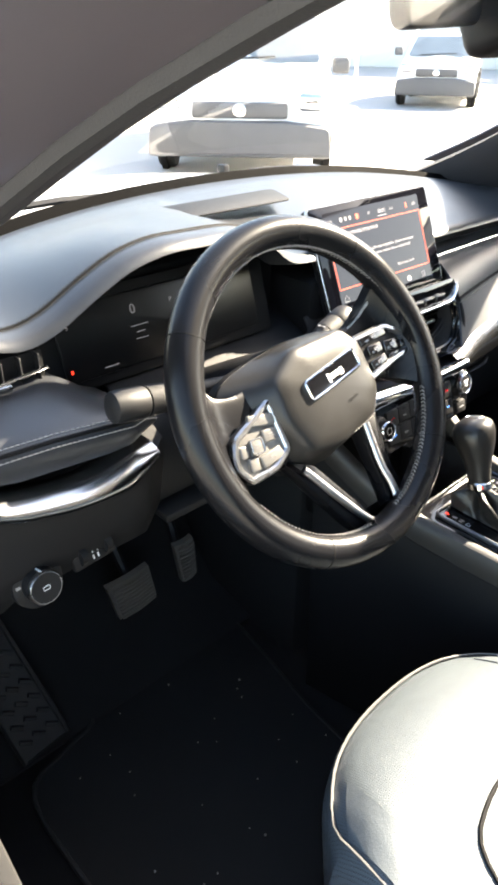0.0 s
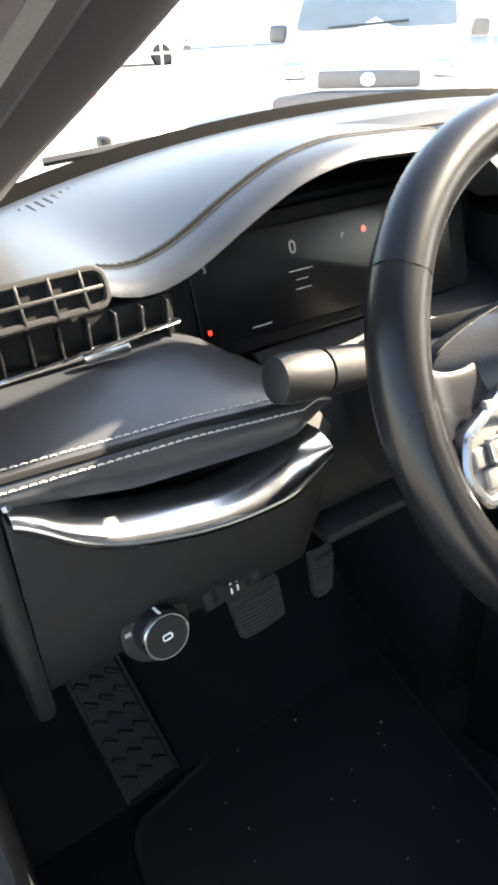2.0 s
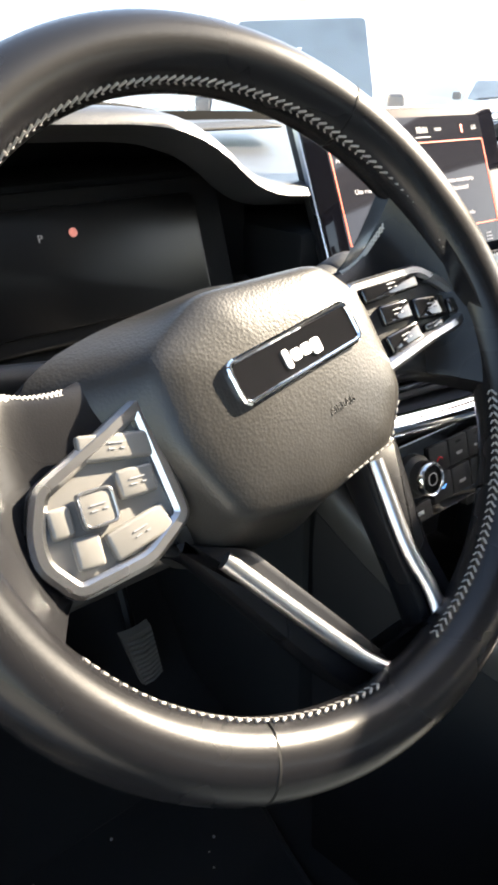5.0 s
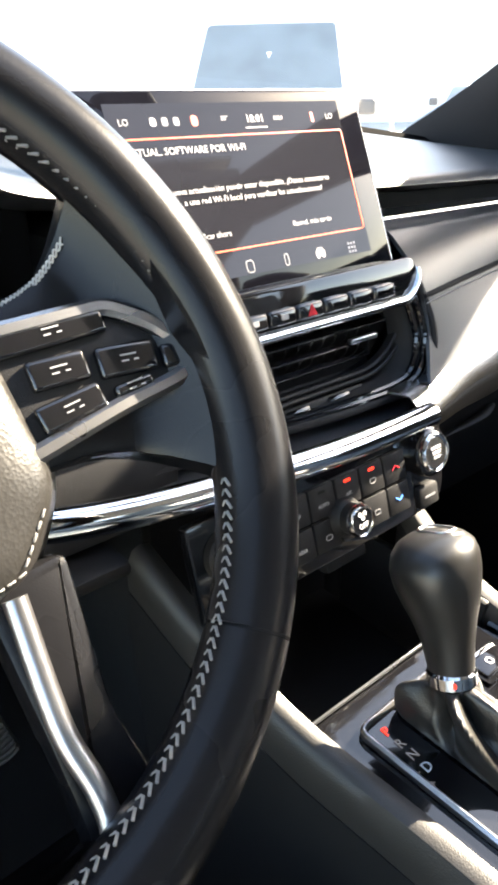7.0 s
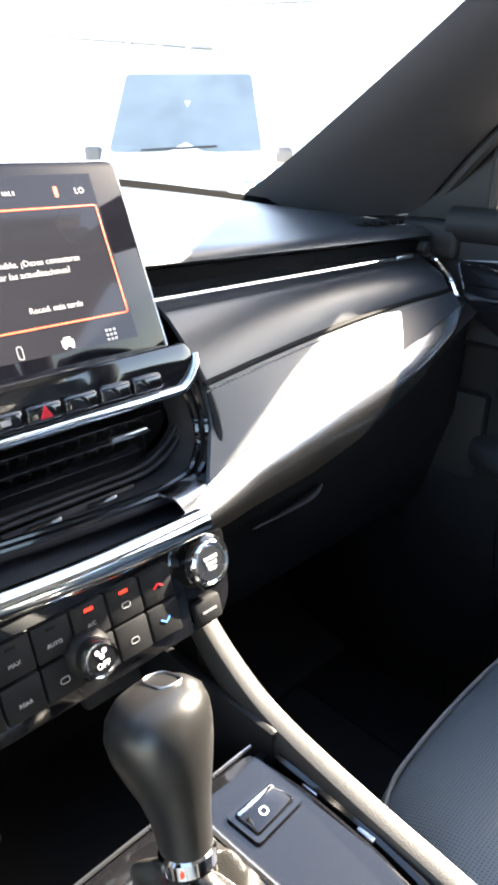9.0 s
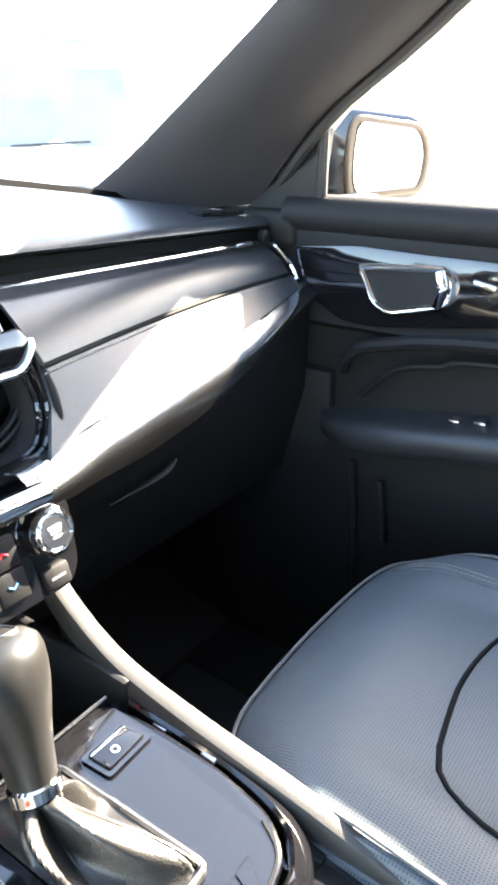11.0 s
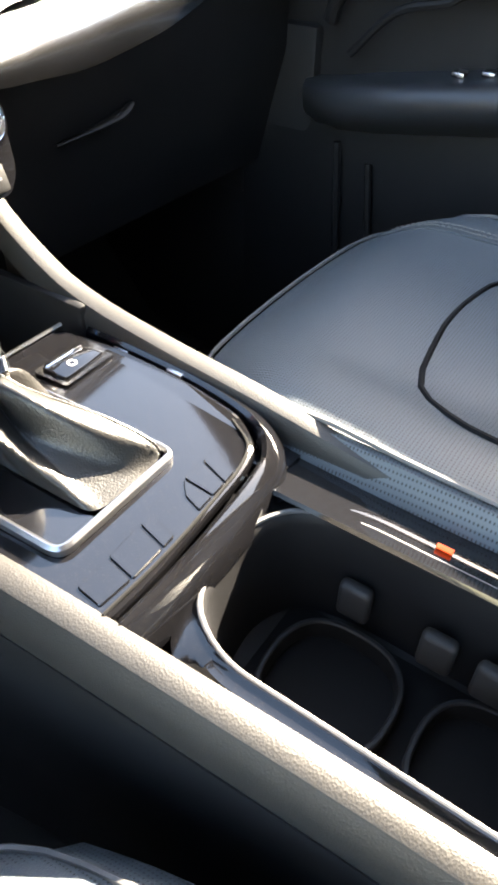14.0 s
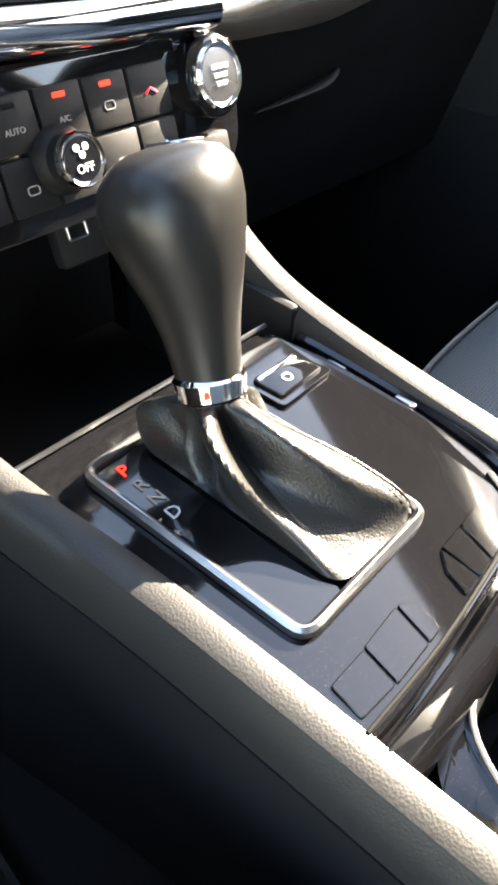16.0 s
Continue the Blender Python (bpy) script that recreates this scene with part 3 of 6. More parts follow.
wpart("blade_return", tube(smooth_pts([(-0.3745, 0.106, 0.650), (-0.3760, 0.106, 0.628), (-0.3745, 0.104, 0.612)], 10), 0.0036, 8), M_BLADE, dash, "metal trim running up the dash end")
# knee panel below
rows = []
for x in np.linspace(-0.378, -0.112, 18):
    e = max(0, (x + 0.16) / 0.05)
    zt = lerp_tab(x, [(-0.38, 0.60), (-0.33, 0.565), (-0.27, 0.552), (-0.19, 0.547), (-0.112, 0.55)])
    yb = 0.115 + 0.04 * e
    rows.append([(x, 0.19, zt + 0.02), (x, yb - 0.008, zt), (x, yb - 0.006, zt - 0.03), (x, yb, 0.49), (x, yb + 0.006, 0.455), (x, yb + 0.02, 0.444 - 0.012 * (x < -0.33)), (x, 0.26, 0.43), (x, 0.36, 0.46)])
wpart("knee_panel", grid(rows, -0.004), M_SOFT, dash, "black grained lower dash panel")
wpart("end_panel", box((-0.385, 0.28, 0.56), (0.015, 0.34, 0.27), 0.006), M_SOFT, dash)
# right end cap, added out of view to keep sun out of the hollow dash
wpart("end_panel", box((1.032, 0.44, 0.42), (0.015, 0.36, 0.46), 0.006), M_SOFT, dash)
# column cover, panel round the column
rows = []
for x in np.linspace(-0.118, 0.235, 14):
    rows.append([(x, 0.29, 0.60), (x, 0.20, 0.565), (x, 0.165, 0.53), (x, 0.15, 0.49), (x, 0.155, 0.455), (x, 0.20, 0.435), (x, 0.30, 0.43), (x, 0.40, 0.46)])
wpart("column_panel", grid(rows, -0.004), M_PLASTIC, dash)
wpart("lower_cover", box((0.03, 0.185, 0.442), (0.30, 0.11, 0.012), 0.004, m=None), M_PLASTIC, dash)
wpart("dash_inner", box((0.03, 0.36, 0.60), (0.36, 0.14, 0.20), 0.01), M_DARK, dash)
# passenger pad
rows, sp = [], []
for s_ in np.linspace(0, 1, 36):
    x = 0.512 + 0.506 * s_
    u = (x - 0.5) / 0.52
    yt, zt = 0.213 + 0.045 * u, 0.632 - 0.018 * u
    ys, zs = 0.150 + 0.055 * math.sin(min(1, u * 1.2) * math.pi / 2), 0.574 + 0.006 * u
    yl, zl = lerp_tab(x, [(0.44, 0.106), (0.55, 0.134), (0.7, 0.144), (0.85, 0.161), (1.02, 0.19)]), lerp_tab(x, [(0.5, 0.503), (0.556, 0.515), (0.65, 0.524), (0.735, 0.528), (0.9, 0.55), (1.02, 0.566)])
    if x > 0.985:
        k = (x - 0.985) / 0.033
        yt, ys, yl = yt + 0.02 * k * k, ys + 0.035 * k * k, yl + 0.035 * k * k
    rows.append([(x, yt + 0.04, zt + 0.004), (x, yt, zt), (x, yt - 0.02, zt - 0.010), (x, yt * 0.3 + ys * 0.7 - 0.006, zt * 0.4 + zs * 0.6), (x, ys, zs), (x, ys - 0.002, zs - 0.004), (x - 0.004 * (1 - s_) ** 3, ys * 0.6 + yl * 0.4 - 0.003, zs * 0.5 + zl * 0.5), (x - 0.030 * (1 - s_) ** 3, yl - 0.012 * (1 - s_) ** 3, zl), (x - 0.030 * (1 - s_) ** 3, yl + 0.02, zl - 0.01)])
    sp.append((x, ys - 0.0016, zs - 0.001))
wpart("passenger_pad", grid(rows, -0.004), M_LEATHER, dash, "black leather pad with a stitched seam")
wpart("seam_groove", tube(sp, 0.0026, 6), M_DARK, dash)
wpart("stitching", stitches(sp, 0.006, 0.004, 0.0008, (0, -0.0036, -0.006)), M_THREAD, dash)
# passenger air slot and chrome vane
rows = [[(x, 0.27 + 0.03 * u, 0.655 - 0.02 * u), (x, 0.275 + 0.03 * u, 0.625 - 0.02 * u)] for x, u in [(0.5 + 0.53 * k / 6, k / 6) for k in range(7)]]
wpart("air_slot", grid(rows, 0.02), M_DARK, dash)
wpart("chrome_vane", tube([(0.50, 0.202, 0.636), (0.75, 0.225, 0.628), (0.965, 0.247, 0.6215)], 0.0028, 8, flat=0.8), M_CHROME, dash, "long slim chrome vane")
wpart("vane_tab", box((0.93, 0.240, 0.623), (0.035, 0.006, 0.006), 0.002), M_SATIN, dash)
wpart("chrome_vane", tube(smooth_pts([(0.985, 0.250, 0.6205), (1.008, 0.245, 0.613), (1.020, 0.222, 0.585), (1.022, 0.205, 0.556)], 12), 0.004, 8), M_CHROME, dash)
wpart("vane_knob", lathe([(0.009, 0), (0.009, 0.008), (0.006, 0.010)], 16, basis((0.985, 0.250, 0.628), (1, 0, 0), (0, 0, 1))), M_PLASTIC, dash)
wpart("passenger_blade", blade([(0.44, 0.507), (0.5, 0.505), (0.556, 0.514), (0.65, 0.524), (0.735, 0.528), (0.9, 0.55), (1.0, 0.566), (1.025, 0.572)],
                               [(0.44, 0.480), (0.478, 0.470), (0.592, 0.460), (0.718, 0.474), (0.825, 0.499), (0.911, 0.527), (1.0, 0.548), (1.025, 0.556)],
                               [(0.44, 0.088), (0.55, 0.118), (0.7, 0.128), (0.85, 0.145), (0.95, 0.165), (1.025, 0.205)], 0.445, 1.022, 44, 0.010), M_BLADE, dash, "satin grey metal trim blade")
wpart("corner_trim", box((1.048, 0.34, 0.634), (0.05, 0.24, 0.055), 0.012, 3), M_SOFT, dash, "black trim between dash and door")
# glove box and lower passenger dash
rows = []
for x in np.linspace(0.485, 1.03, 16):
    u = (x - 0.485) / 0.545
    zl = lerp_tab(x, [(0.478, 0.470), (0.592, 0.460), (0.718, 0.474), (0.825, 0.499), (0.911, 0.527), (1.03, 0.55)])
    y0 = 0.128 + 0.05 * u * u
    rows.append([(x, y0 + 0.02, zl + 0.004), (x, y0 + 0.006, zl - 0.004), (x, y0 + 0.02, zl - 0.03), (x, 0.180 + 0.02 * u, 0.40), (x, 0.20 + 0.02 * u, 0.33), (x, 0.24, 0.25), (x, 0.36, 0.20), (x, 0.55, 0.22)])
wpart("glove_box", grid(rows, -0.004), M_SOFT, dash, "black grained glove box lid")
wpart("glove_handle", tube(smooth_pts([(0.596, 0.178, 0.388), (0.645, 0.175, 0.392), (0.68, 0.172, 0.398), (0.70, 0.174, 0.405)], 10), [0.002, 0.003, 0.004, 0.005, 0.006, 0.007, 0.007, 0.006, 0.005, 0.003], 8, flat=0.6), M_PLASTIC, dash)

# ---------- steering wheel ----------
WB = Vector((0, 0.5305, 0.8477))
WM = basis((0, 0, 0.63), (1, 0, 0), WB)
wheel = thing("steering_wheel", "black leather steering wheel with pale cross stitching and satin spokes", "steering wheel", m=WM)
RR = 0.1705


def arc(r, a0, a1, n, z=0.0):
    return [Vector((r * math.cos(radians(a0 + (a1 - a0) * k / (n - 1))), r * math.sin(radians(a0 + (a1 - a0) * k / (n - 1))), z)) for k in range(n)]


def rim(a0, a1, n):
    rows = []
    for k in range(n):
        a = radians(a0 + (a1 - a0) * k / (n - 1))
        d = Vector((math.cos(a), math.sin(a), 0))
        # thumb grips swell near the side spokes
        sw = 1 + 0.10 * math.exp(-((math.degrees(a) % 180 - 25) / 14) ** 2) * (1 if 0 < math.degrees(a) % 360 < 60 else 0) + 0.10 * math.exp(-((math.degrees(a) % 360 - 155) / 14) ** 2)
        row = []
        for j in range(20):
            b = 2 * math.pi * j / 20
            rad = (0.0170 if math.cos(b) > 0 else 0.0182 * sw)
            row.append(d * (RR + rad * math.cos(b)) + Vector((0, 0, 0.0185 * math.sin(b))))
        rows.append(row)
    return caps(grid(rows, close_v=True))


SEAMS = [52, 147, 243, 322]
for i in range(4):
    a0, a1 = SEAMS[i], SEAMS[(i + 1) % 4] + (360 if i == 3 else 0)
    part("rim_leather", rim(a0 + 0.25, a1 - 0.25, max(12, int((a1 - a0) / 3))), M_WHEEL, wheel)
    d = Vector((math.cos(radians(a0)), math.sin(radians(a0)), 0))
    part("rim_seam", tube([d * (RR + 0.0158 * math.cos(2 * math.pi * j / 20)) + Vector((0, 0, 0.0178 * math.sin(2 * math.pi * j / 20))) for j in range(20)], 0.0012, 6, closed=True), M_DARK, wheel)


def baseball(a0, a1):
    bms = []
    n = int(abs(a1 - a0) / 1.7)
    for k in range(n):
        a = a0 + (a1 - a0) * k / n
        for dz, da in ((1, 1.3), (-1, 1.3)):
            p = arc(RR - 0.0173, a, a, 2, 0.0035 * dz + 0.004)[0]
            q = arc(RR - 0.0176, a + da, a + da, 2, 0.0005 * dz + 0.004)[0]
            bms.append(tube([p, q], 0.0007, 5))
    return join(*bms)


for a0, a1 in ((16, 138), (210, 268), (284, 344)):
    part("cross_stitch", baseball(a0, a1), M_THREAD, wheel, "pale cross stitching")
# hub and airbag cover
BASE = [(-0.062, 0.052), (0.0, 0.062), (0.055, 0.060), (0.082, 0.046), (0.098, 0.008), (0.092, -0.025), (0.074, -0.052), (0.004, -0.076), (-0.060, -0.074), (-0.074, -0.046), (-0.100, -0.002), (-0.119, 0.028), (-0.098, 0.042)]
FACE = [(-0.066, 0.026), (-0.026, 0.052), (0.054, 0.055), (0.076, 0.034), (0.083, -0.022), (0.061, -0.050), (0.002, -0.063), (-0.046, -0.057), (-0.064, -0.018)]
HC = Vector((0.008, -0.002))


def reach(poly, a):
    """How far a polygon reaches from HC in direction a."""
    d = Vector((math.cos(a), math.sin(a)))
    best = 0.0
    for k in range(len(poly)):
        p, q = Vector(poly[k]) - HC, Vector(poly[(k + 1) % len(poly)]) - HC
        e = q - p
        den = d.x * e.y - d.y * e.x
        if abs(den) > 1e-9:
            r, u = (p.x * e.y - p.y * e.x) / den, (p.x * d.y - p.y * d.x) / den
            if r > 0 and 0 <= u <= 1:
                best = max(best, r)
    return best


def loft(levels, n=96):
    rows = []
    for mixv, s, z in levels:
        rad = [(1 - mixv) * reach(BASE, 2 * math.pi * k / n) + mixv * reach(FACE, 2 * math.pi * k / n) for k in range(n)]
        for _ in range(3):
            rad = [(rad[k - 1] + 2 * rad[k] + rad[(k + 1) % n]) / 4 for k in range(n)]
        rows.append([Vector((HC.x + s * rad[k] * math.cos(2 * math.pi * k / n), HC.y + s * rad[k] * math.sin(2 * math.pi * k / n), z)) for k in range(n)])
    return caps(grid(rows, close_v=True))


part("hub_back", loft([(0, 0.96, -0.060), (0, 1.0, -0.055), (0, 1.0, -0.037)]), M_PLASTIC, wheel)
part("airbag_cover", loft([(0, 0.985, -0.0365), (0, 1.0, -0.034), (0.3, 1.0, -0.026), (0.75, 1.0, -0.012), (0.95, 1.0, -0.005), (1, 0.985, -0.0015), (1, 0.955, 0.0006), (1, 0.9, 0.0026), (1, 0.75, 0.0050), (1, 0.5, 0.0068), (1, 0.25, 0.0074), (1, 0.05, 0.0075)]), M_AIRBAG, wheel, "grained black airbag cover")
cut = [Vector((HC.x + 0.965 * reach(FACE, a) * math.cos(a), HC.y + 0.965 * reach(FACE, a) * math.sin(a), 0.0006)) for a in np.linspace(math.radians(-75), math.radians(-22), 24)]
part("stitching", stitches(smooth_pts(cut, 30), 0.0045, 0.003, 0.0005), M_THREAD, wheel)
BP = rounded(rect(0.086, 0.0235), 0.006, 5)
BM = pose(0.0135, 0.0115, 0.0068, 0, 0, 10.5)
part("badge_frame", ring(BP, 0.0028, 0.003, 0.001, BM), M_CHROME, wheel, "chrome badge frame")
part("badge_plate", prism(rounded(rect(0.081, 0.0185), 0.005), 0.0018, 0, m=BM), M_GLOSS, wheel)
part("badge_mark", join(*[prism(rounded(rect(w, h), 0.002), 0.0008, m=BM @ pose(x, y, 0.002)) for x, y, w, h in ((-0.009, -0.001, 0.0035, 0.010), (-0.003, -0.001, 0.006, 0.006), (0.004, -0.001, 0.006, 0.006), (0.011, -0.002, 0.006, 0.008))]), M_WHITE, wheel)
part("airbag_print", text_bm("AIRBAG", 0.0055, pose(0.030, -0.021, 0.0066, 0, 0, 10.5), 0.0008), M_PLASTIC, wheel)
# side spokes with switch pods; the wheel is turned, so the pods are given one by one
PODS = {1: [(0.066, 0.040), (0.126, 0.043), (0.144, 0.033), (0.161, 0.016), (0.160, 0.004), (0.146, -0.001), (0.120, -0.005), (0.070, -0.016)],
        -1: [(-0.066, 0.016), (-0.092, 0.004), (-0.126, -0.010), (-0.134, -0.028), (-0.135, -0.042), (-0.123, -0.060), (-0.086, -0.058), (-0.062, -0.044)]}
SWITCHES = {1: [(0.100, 0.033, 0.046, 0.011, 3), (0.098, 0.018, 0.024, 0.012, 1), (0.127, 0.016, 0.026, 0.013, -3), (0.147, 0.013, 0.009, 0.010, -5), (0.098, 0.003, 0.028, 0.011, 9), (0.126, 0.005, 0.018, 0.005, 6)],
        -1: [(-0.086, -0.004, 0.034, 0.012, -11), (-0.103, -0.026, 0.016, 0.016, -3), (-0.082, -0.021, 0.018, 0.013, -3), (-0.112, -0.042, 0.012, 0.014, -5), (-0.088, -0.042, 0.030, 0.013, 9), (-0.119, -0.027, 0.010, 0.013, -3)]}
# where the leather wing of each spoke leaves the rim and where it meets the hub
WINGS = {1: (36, -16, (0.060, 0.052), (0.060, -0.024)), -1: (158, 209, (-0.070, 0.036), (-0.060, -0.066))}
for sgn in (-1, 1):
    fr = PODS[sgn] if sgn < 0 else PODS[sgn][::-1]
    lift = 0.007 if sgn > 0 else 0.0
    fr = rounded(fr, 0.006, 4)
    a0, a1, q0, q1 = WINGS[sgn]
    rows = []
    for k in range(25):
        s = k / 24
        a = radians(a0 + (a1 - a0) * s)
        o = Vector((math.cos(a), math.sin(a), 0)) * (RR - 0.010)
        q = Vector((*q0, 0)).lerp(Vector((*q1, 0)), s)
        # the edges curve in like a web between rim and hub
        pinch = abs(2 * s - 1) ** 3
        mid = (Vector((*q0, 0)) + Vector((*q1, 0))) / 2
        row = []
        for j in range(11):
            t = j / 10
            p = o.lerp(q, t)
            core = (Vector((math.cos(radians((a0 + a1) / 2)), math.sin(radians((a0 + a1) / 2)), 0)) * (RR - 0.010)).lerp(mid, t)
            p = p.lerp(core, 0.34 * pinch * math.sin(math.pi * t))
            p.z = 0.012 * (1 - t) ** 6 - 0.0175 * min(1.0, 3.0 * t) - 0.004 * pinch
            row.append(p)
        rows.append(row)
    part("spoke_wing", slab(rows, Vector((0, 0, 1)), 0.018), M_WHEEL, wheel, "leather-wrapped spoke")
    pod = part("switch_pod", prism(fr, 0.006, 0.0015, 2, pose(0, 0, -0.017 + lift)), M_PLASTIC if sgn > 0 else M_SUNBTN, wheel)
    part("pod_frame", ring(fr, 0.0075, 0.0105, 0.002, pose(0, 0, -0.017 + lift)), M_SATIN, pod, "satin silver pod frame")
    for k, (bx, by, bw, bh, ba) in enumerate(SWITCHES[sgn]):
        b = part("button", box((0, 0, 0), (bw, bh, 0.005), 0.0018, 3, pose(bx, by, lift - 0.0095 + (0.002 if (sgn, k) == (-1, 1) else 0), 0, 0, ba)), M_GLOSS if sgn > 0 else M_SUNBTN, pod)
        if bw > 0.012:
            part("pictogram", join(*[box((dx, dy, 0), (w, h, 0.0006), 0, 1, pose(bx, by, lift - 0.0068 + (0.002 if (sgn, k) == (-1, 1) else 0), 0, 0, ba)) for dx, dy, w, h in ((0, 0.0014, 0.007, 0.0006), (-0.002, -0.001, 0.003, 0.0006), (0.003, -0.001, 0.002, 0.0006))]), M_DIM, b)
    if sgn < 0:
        part("button_rim", ring(rounded(rect(0.016, 0.016), 0.004), 0.0012, 0.0014, 0.0004, pose(-0.103, -0.026, -0.0056, 0, 0, -3)), M_SATIN, pod)
    st = []
    edge_ = smooth_pts(rows[1][2:8], 22)
    for k in range(20):
        p, q = edge_[k], edge_[k + 1]
        for du, dv in ((-0.0016, 0.0016), (0.0016, -0.0016)):
            st.append(tube([p + Vector((0, du - 0.002, 0.0010)), q + Vector((0, dv - 0.002, 0.0010))], 0.0005, 5))
    part("cross_stitch", join(*st), M_STITCH, wheel, "pale cross stitching")
# lower spoke: two legs joined by a silver V
LEGS = {-1: [(-0.074, -0.052), (-0.034, -0.070), (0.016, -0.142), (0.030, -0.166), (0.000, -0.168), (-0.016, -0.148)], 1: [(0.046, -0.050), (0.082, -0.046), (0.078, -0.110), (0.086, -0.150), (0.052, -0.168), (0.052, -0.140), (0.050, -0.105)]}
for sgn in (-1, 1):
    lg = rounded(LEGS[sgn], 0.006, 4)
    if sgn > 0:
        lg = lg[::-1]
    part("lower_spoke", prism(lg, 0.020, 0.005, 2, pose(0, 0, -0.036)), M_WHEEL, wheel)
vv = smooth_pts([(-0.052, -0.070, -0.014), (-0.022, -0.113, -0.012), (0.004, -0.148, -0.010), (0.020, -0.161, -0.008), (0.044, -0.163, -0.008), (0.058, -0.150, -0.009), (0.060, -0.132, -0.010), (0.056, -0.105, -0.012), (0.057, -0.056, -0.014)], 44)
part("spoke_trim", tube(vv, 0.0048, 10, flat=0.8), M_SATIN, wheel, "satin silver V-shaped spoke trim")
part("lower_spoke", prism(rounded([(-0.004, -0.150), (0.016, -0.172), (0.062, -0.168), (0.072, -0.146), (0.055, -0.152), (0.030, -0.160)][::-1], 0.004, 4), 0.018, 0.004, 2, pose(0, 0, -0.035)), M_PLASTIC, wheel)

# column, stalks
col = thing("steering_column", "black plastic steering column shroud with control stalks", "steering column", m=basis((0, 0.07, 0.586), (1, 0, 0), WB))
part("shroud", lathe([(0.055, 0.03), (0.060, 0.02), (0.066, -0.05), (0.070, -0.13)], 28), M_PLASTIC, col)


def stalk(sgn, name, tip):
    root = Vector((sgn * 0.055, 0.088, 0.622))
    tipv = Vector(tip)
    ax = (tipv - root).normalized()
    m = basis(root, ax.cross(Vector((0, 0, 1))), Vector((0, 0, 1)) - ax * ax.z)
    if m.to_3x3() @ Vector((0, 0, 1)) @ ax < 0:
        m = basis(root, -ax.cross(Vector((0, 0, 1))), Vector((0, 0, 1)) - ax * ax.z)
    L = (tipv - root).length
    st = wpart(name, lathe([(0.010, 0), (0.0095, L * 0.35), (0.0125, L * 0.42), (0.014, L * 0.50)], 24, m), M_PLASTIC, col, "black control stalk")
    wpart("stalk_grip", lathe([(0.0145, L * 0.505), (0.0155, L * 0.55), (0.0158, L * 0.73)], 24, m), M_SOFT, st)
    wpart("stalk_tip", lathe([(0.0150, L * 0.74), (0.0166, L * 0.76), (0.0168, L * 0.93), (0.0155, L * 0.985), (0.010, L), (0.0, L)], 24, m), M_PLASTIC, st)
    mm = m @ pose(0.0, 0.0148, L * 0.47, -90, 0, 180)
    wpart("pictogram", join(*[prism(rounded(rect(w, h), 0.0008), 0.0006, m=mm @ pose(x, 0, 0)) for x, w, h in ((-0.0035, 0.003, 0.003), (0.0035, 0.003, 0.003), (0, 0.005, 0.0008))]), M_DIM, st)


stalk(-1, "light_stalk", (-0.203, 0.092, 0.642))
stalk(1, "wiper_stalk", (0.165, 0.110, 0.640))

# ---------- instrument cluster ----------
cm = basis((-0.02, 0.252, 0.642), (1, 0, 0), (0, 0.30, 1))
clus = thing("instrument_display", "dark digital instrument display showing a dim speed readout", "instrument cluster", m=cm)
part("housing", box((0, 0, -0.012), (0.36, 0.115, 0.02), 0.006), M_DARK, clus)
part("screen", prism(rounded(rect(0.30, 0.088), 0.01), 0.003, 0.001), M_CLUSTER, clus)
part("readout", text_bm("0", 0.017, pose(-0.045, 0.022, 0.0034)), M_DIM, clus)
part("readout", text_bm("P", 0.008, pose(0.012, 0.022, 0.0034)), M_DIM, clus)
part("readout", text_bm("5", 0.007, pose(-0.135, 0.020, 0.0034)), M_DIM, clus)
part("warning_lamp", lathe([(0.0034, 0.0032), (0.0034, 0.0036)], 16, pose(0.038, 0.024, 0)), M_LAMP, clus)
part("warning_lamp", box((-0.142, -0.030, 0.0036), (0.003, 0.004, 0.0008)), M_RED, clus)
part("text_bars", join(*[box((-0.04 + dx, 0.002 - k * 0.008, 0.0036), (w, 0.0009, 0.0006)) for k, (dx, w) in enumerate(((0, 0.026), (0, 0.013), (0, 0.017)))]), M_DIM, clus)
part("gauge_line", box((-0.09, -0.036, 0.0036), (0.02, 0.0012, 0.0006)), M_DIM, clus)

# ---------- centre screen ----------
sx0, sx1 = 0.222, 0.500
SM = basis(((sx0 + sx1) / 2, 0.210, 0.668), (1, 0, 0), (0, 0.064, 0.148))
SW, SH = sx1 - sx0, 0.162
scr = thing("touchscreen", "wide dark touchscreen showing an update message in an orange frame", "touchscreen", m=SM)
part("housing", box((0, 0, -0.009), (SW, SH, 0.016), 0.006, 3), M_PLASTIC, scr)
part("glass", prism(rounded(rect(SW - 0.002, SH - 0.002), 0.007), 0.0022, 0.0008, m=pose(0, 0, -0.001)), M_SCREEN, scr)
part("edge_trim", ring(rounded(rect(SW + 0.002, SH + 0.002), 0.008), 0.002, 0.005, 0.0006, pose(0, 0, -0.005)), M_SATIN, scr)
disp = part("display", box((0, 0.006, 0.0012), (0.226, 0.130, 0.0004)), mat("display_blue", (0.008, 0.008, 0.010), 0.05, spec=0.28, emit=0.6), scr)
FRM = rounded(rect(0.222, 0.086), 0.003)
part("orange_frame", ring(FRM, 0.0012, 0.0006, 0.0001, pose(0, 0.004, 0.0013)), M_ORANGE, disp)


def words(s, x, y, size, m=M_LIT):
    part("screen_text", text_bm(s, size, pose(x, y, 0.0017), 0.0001), m, disp)


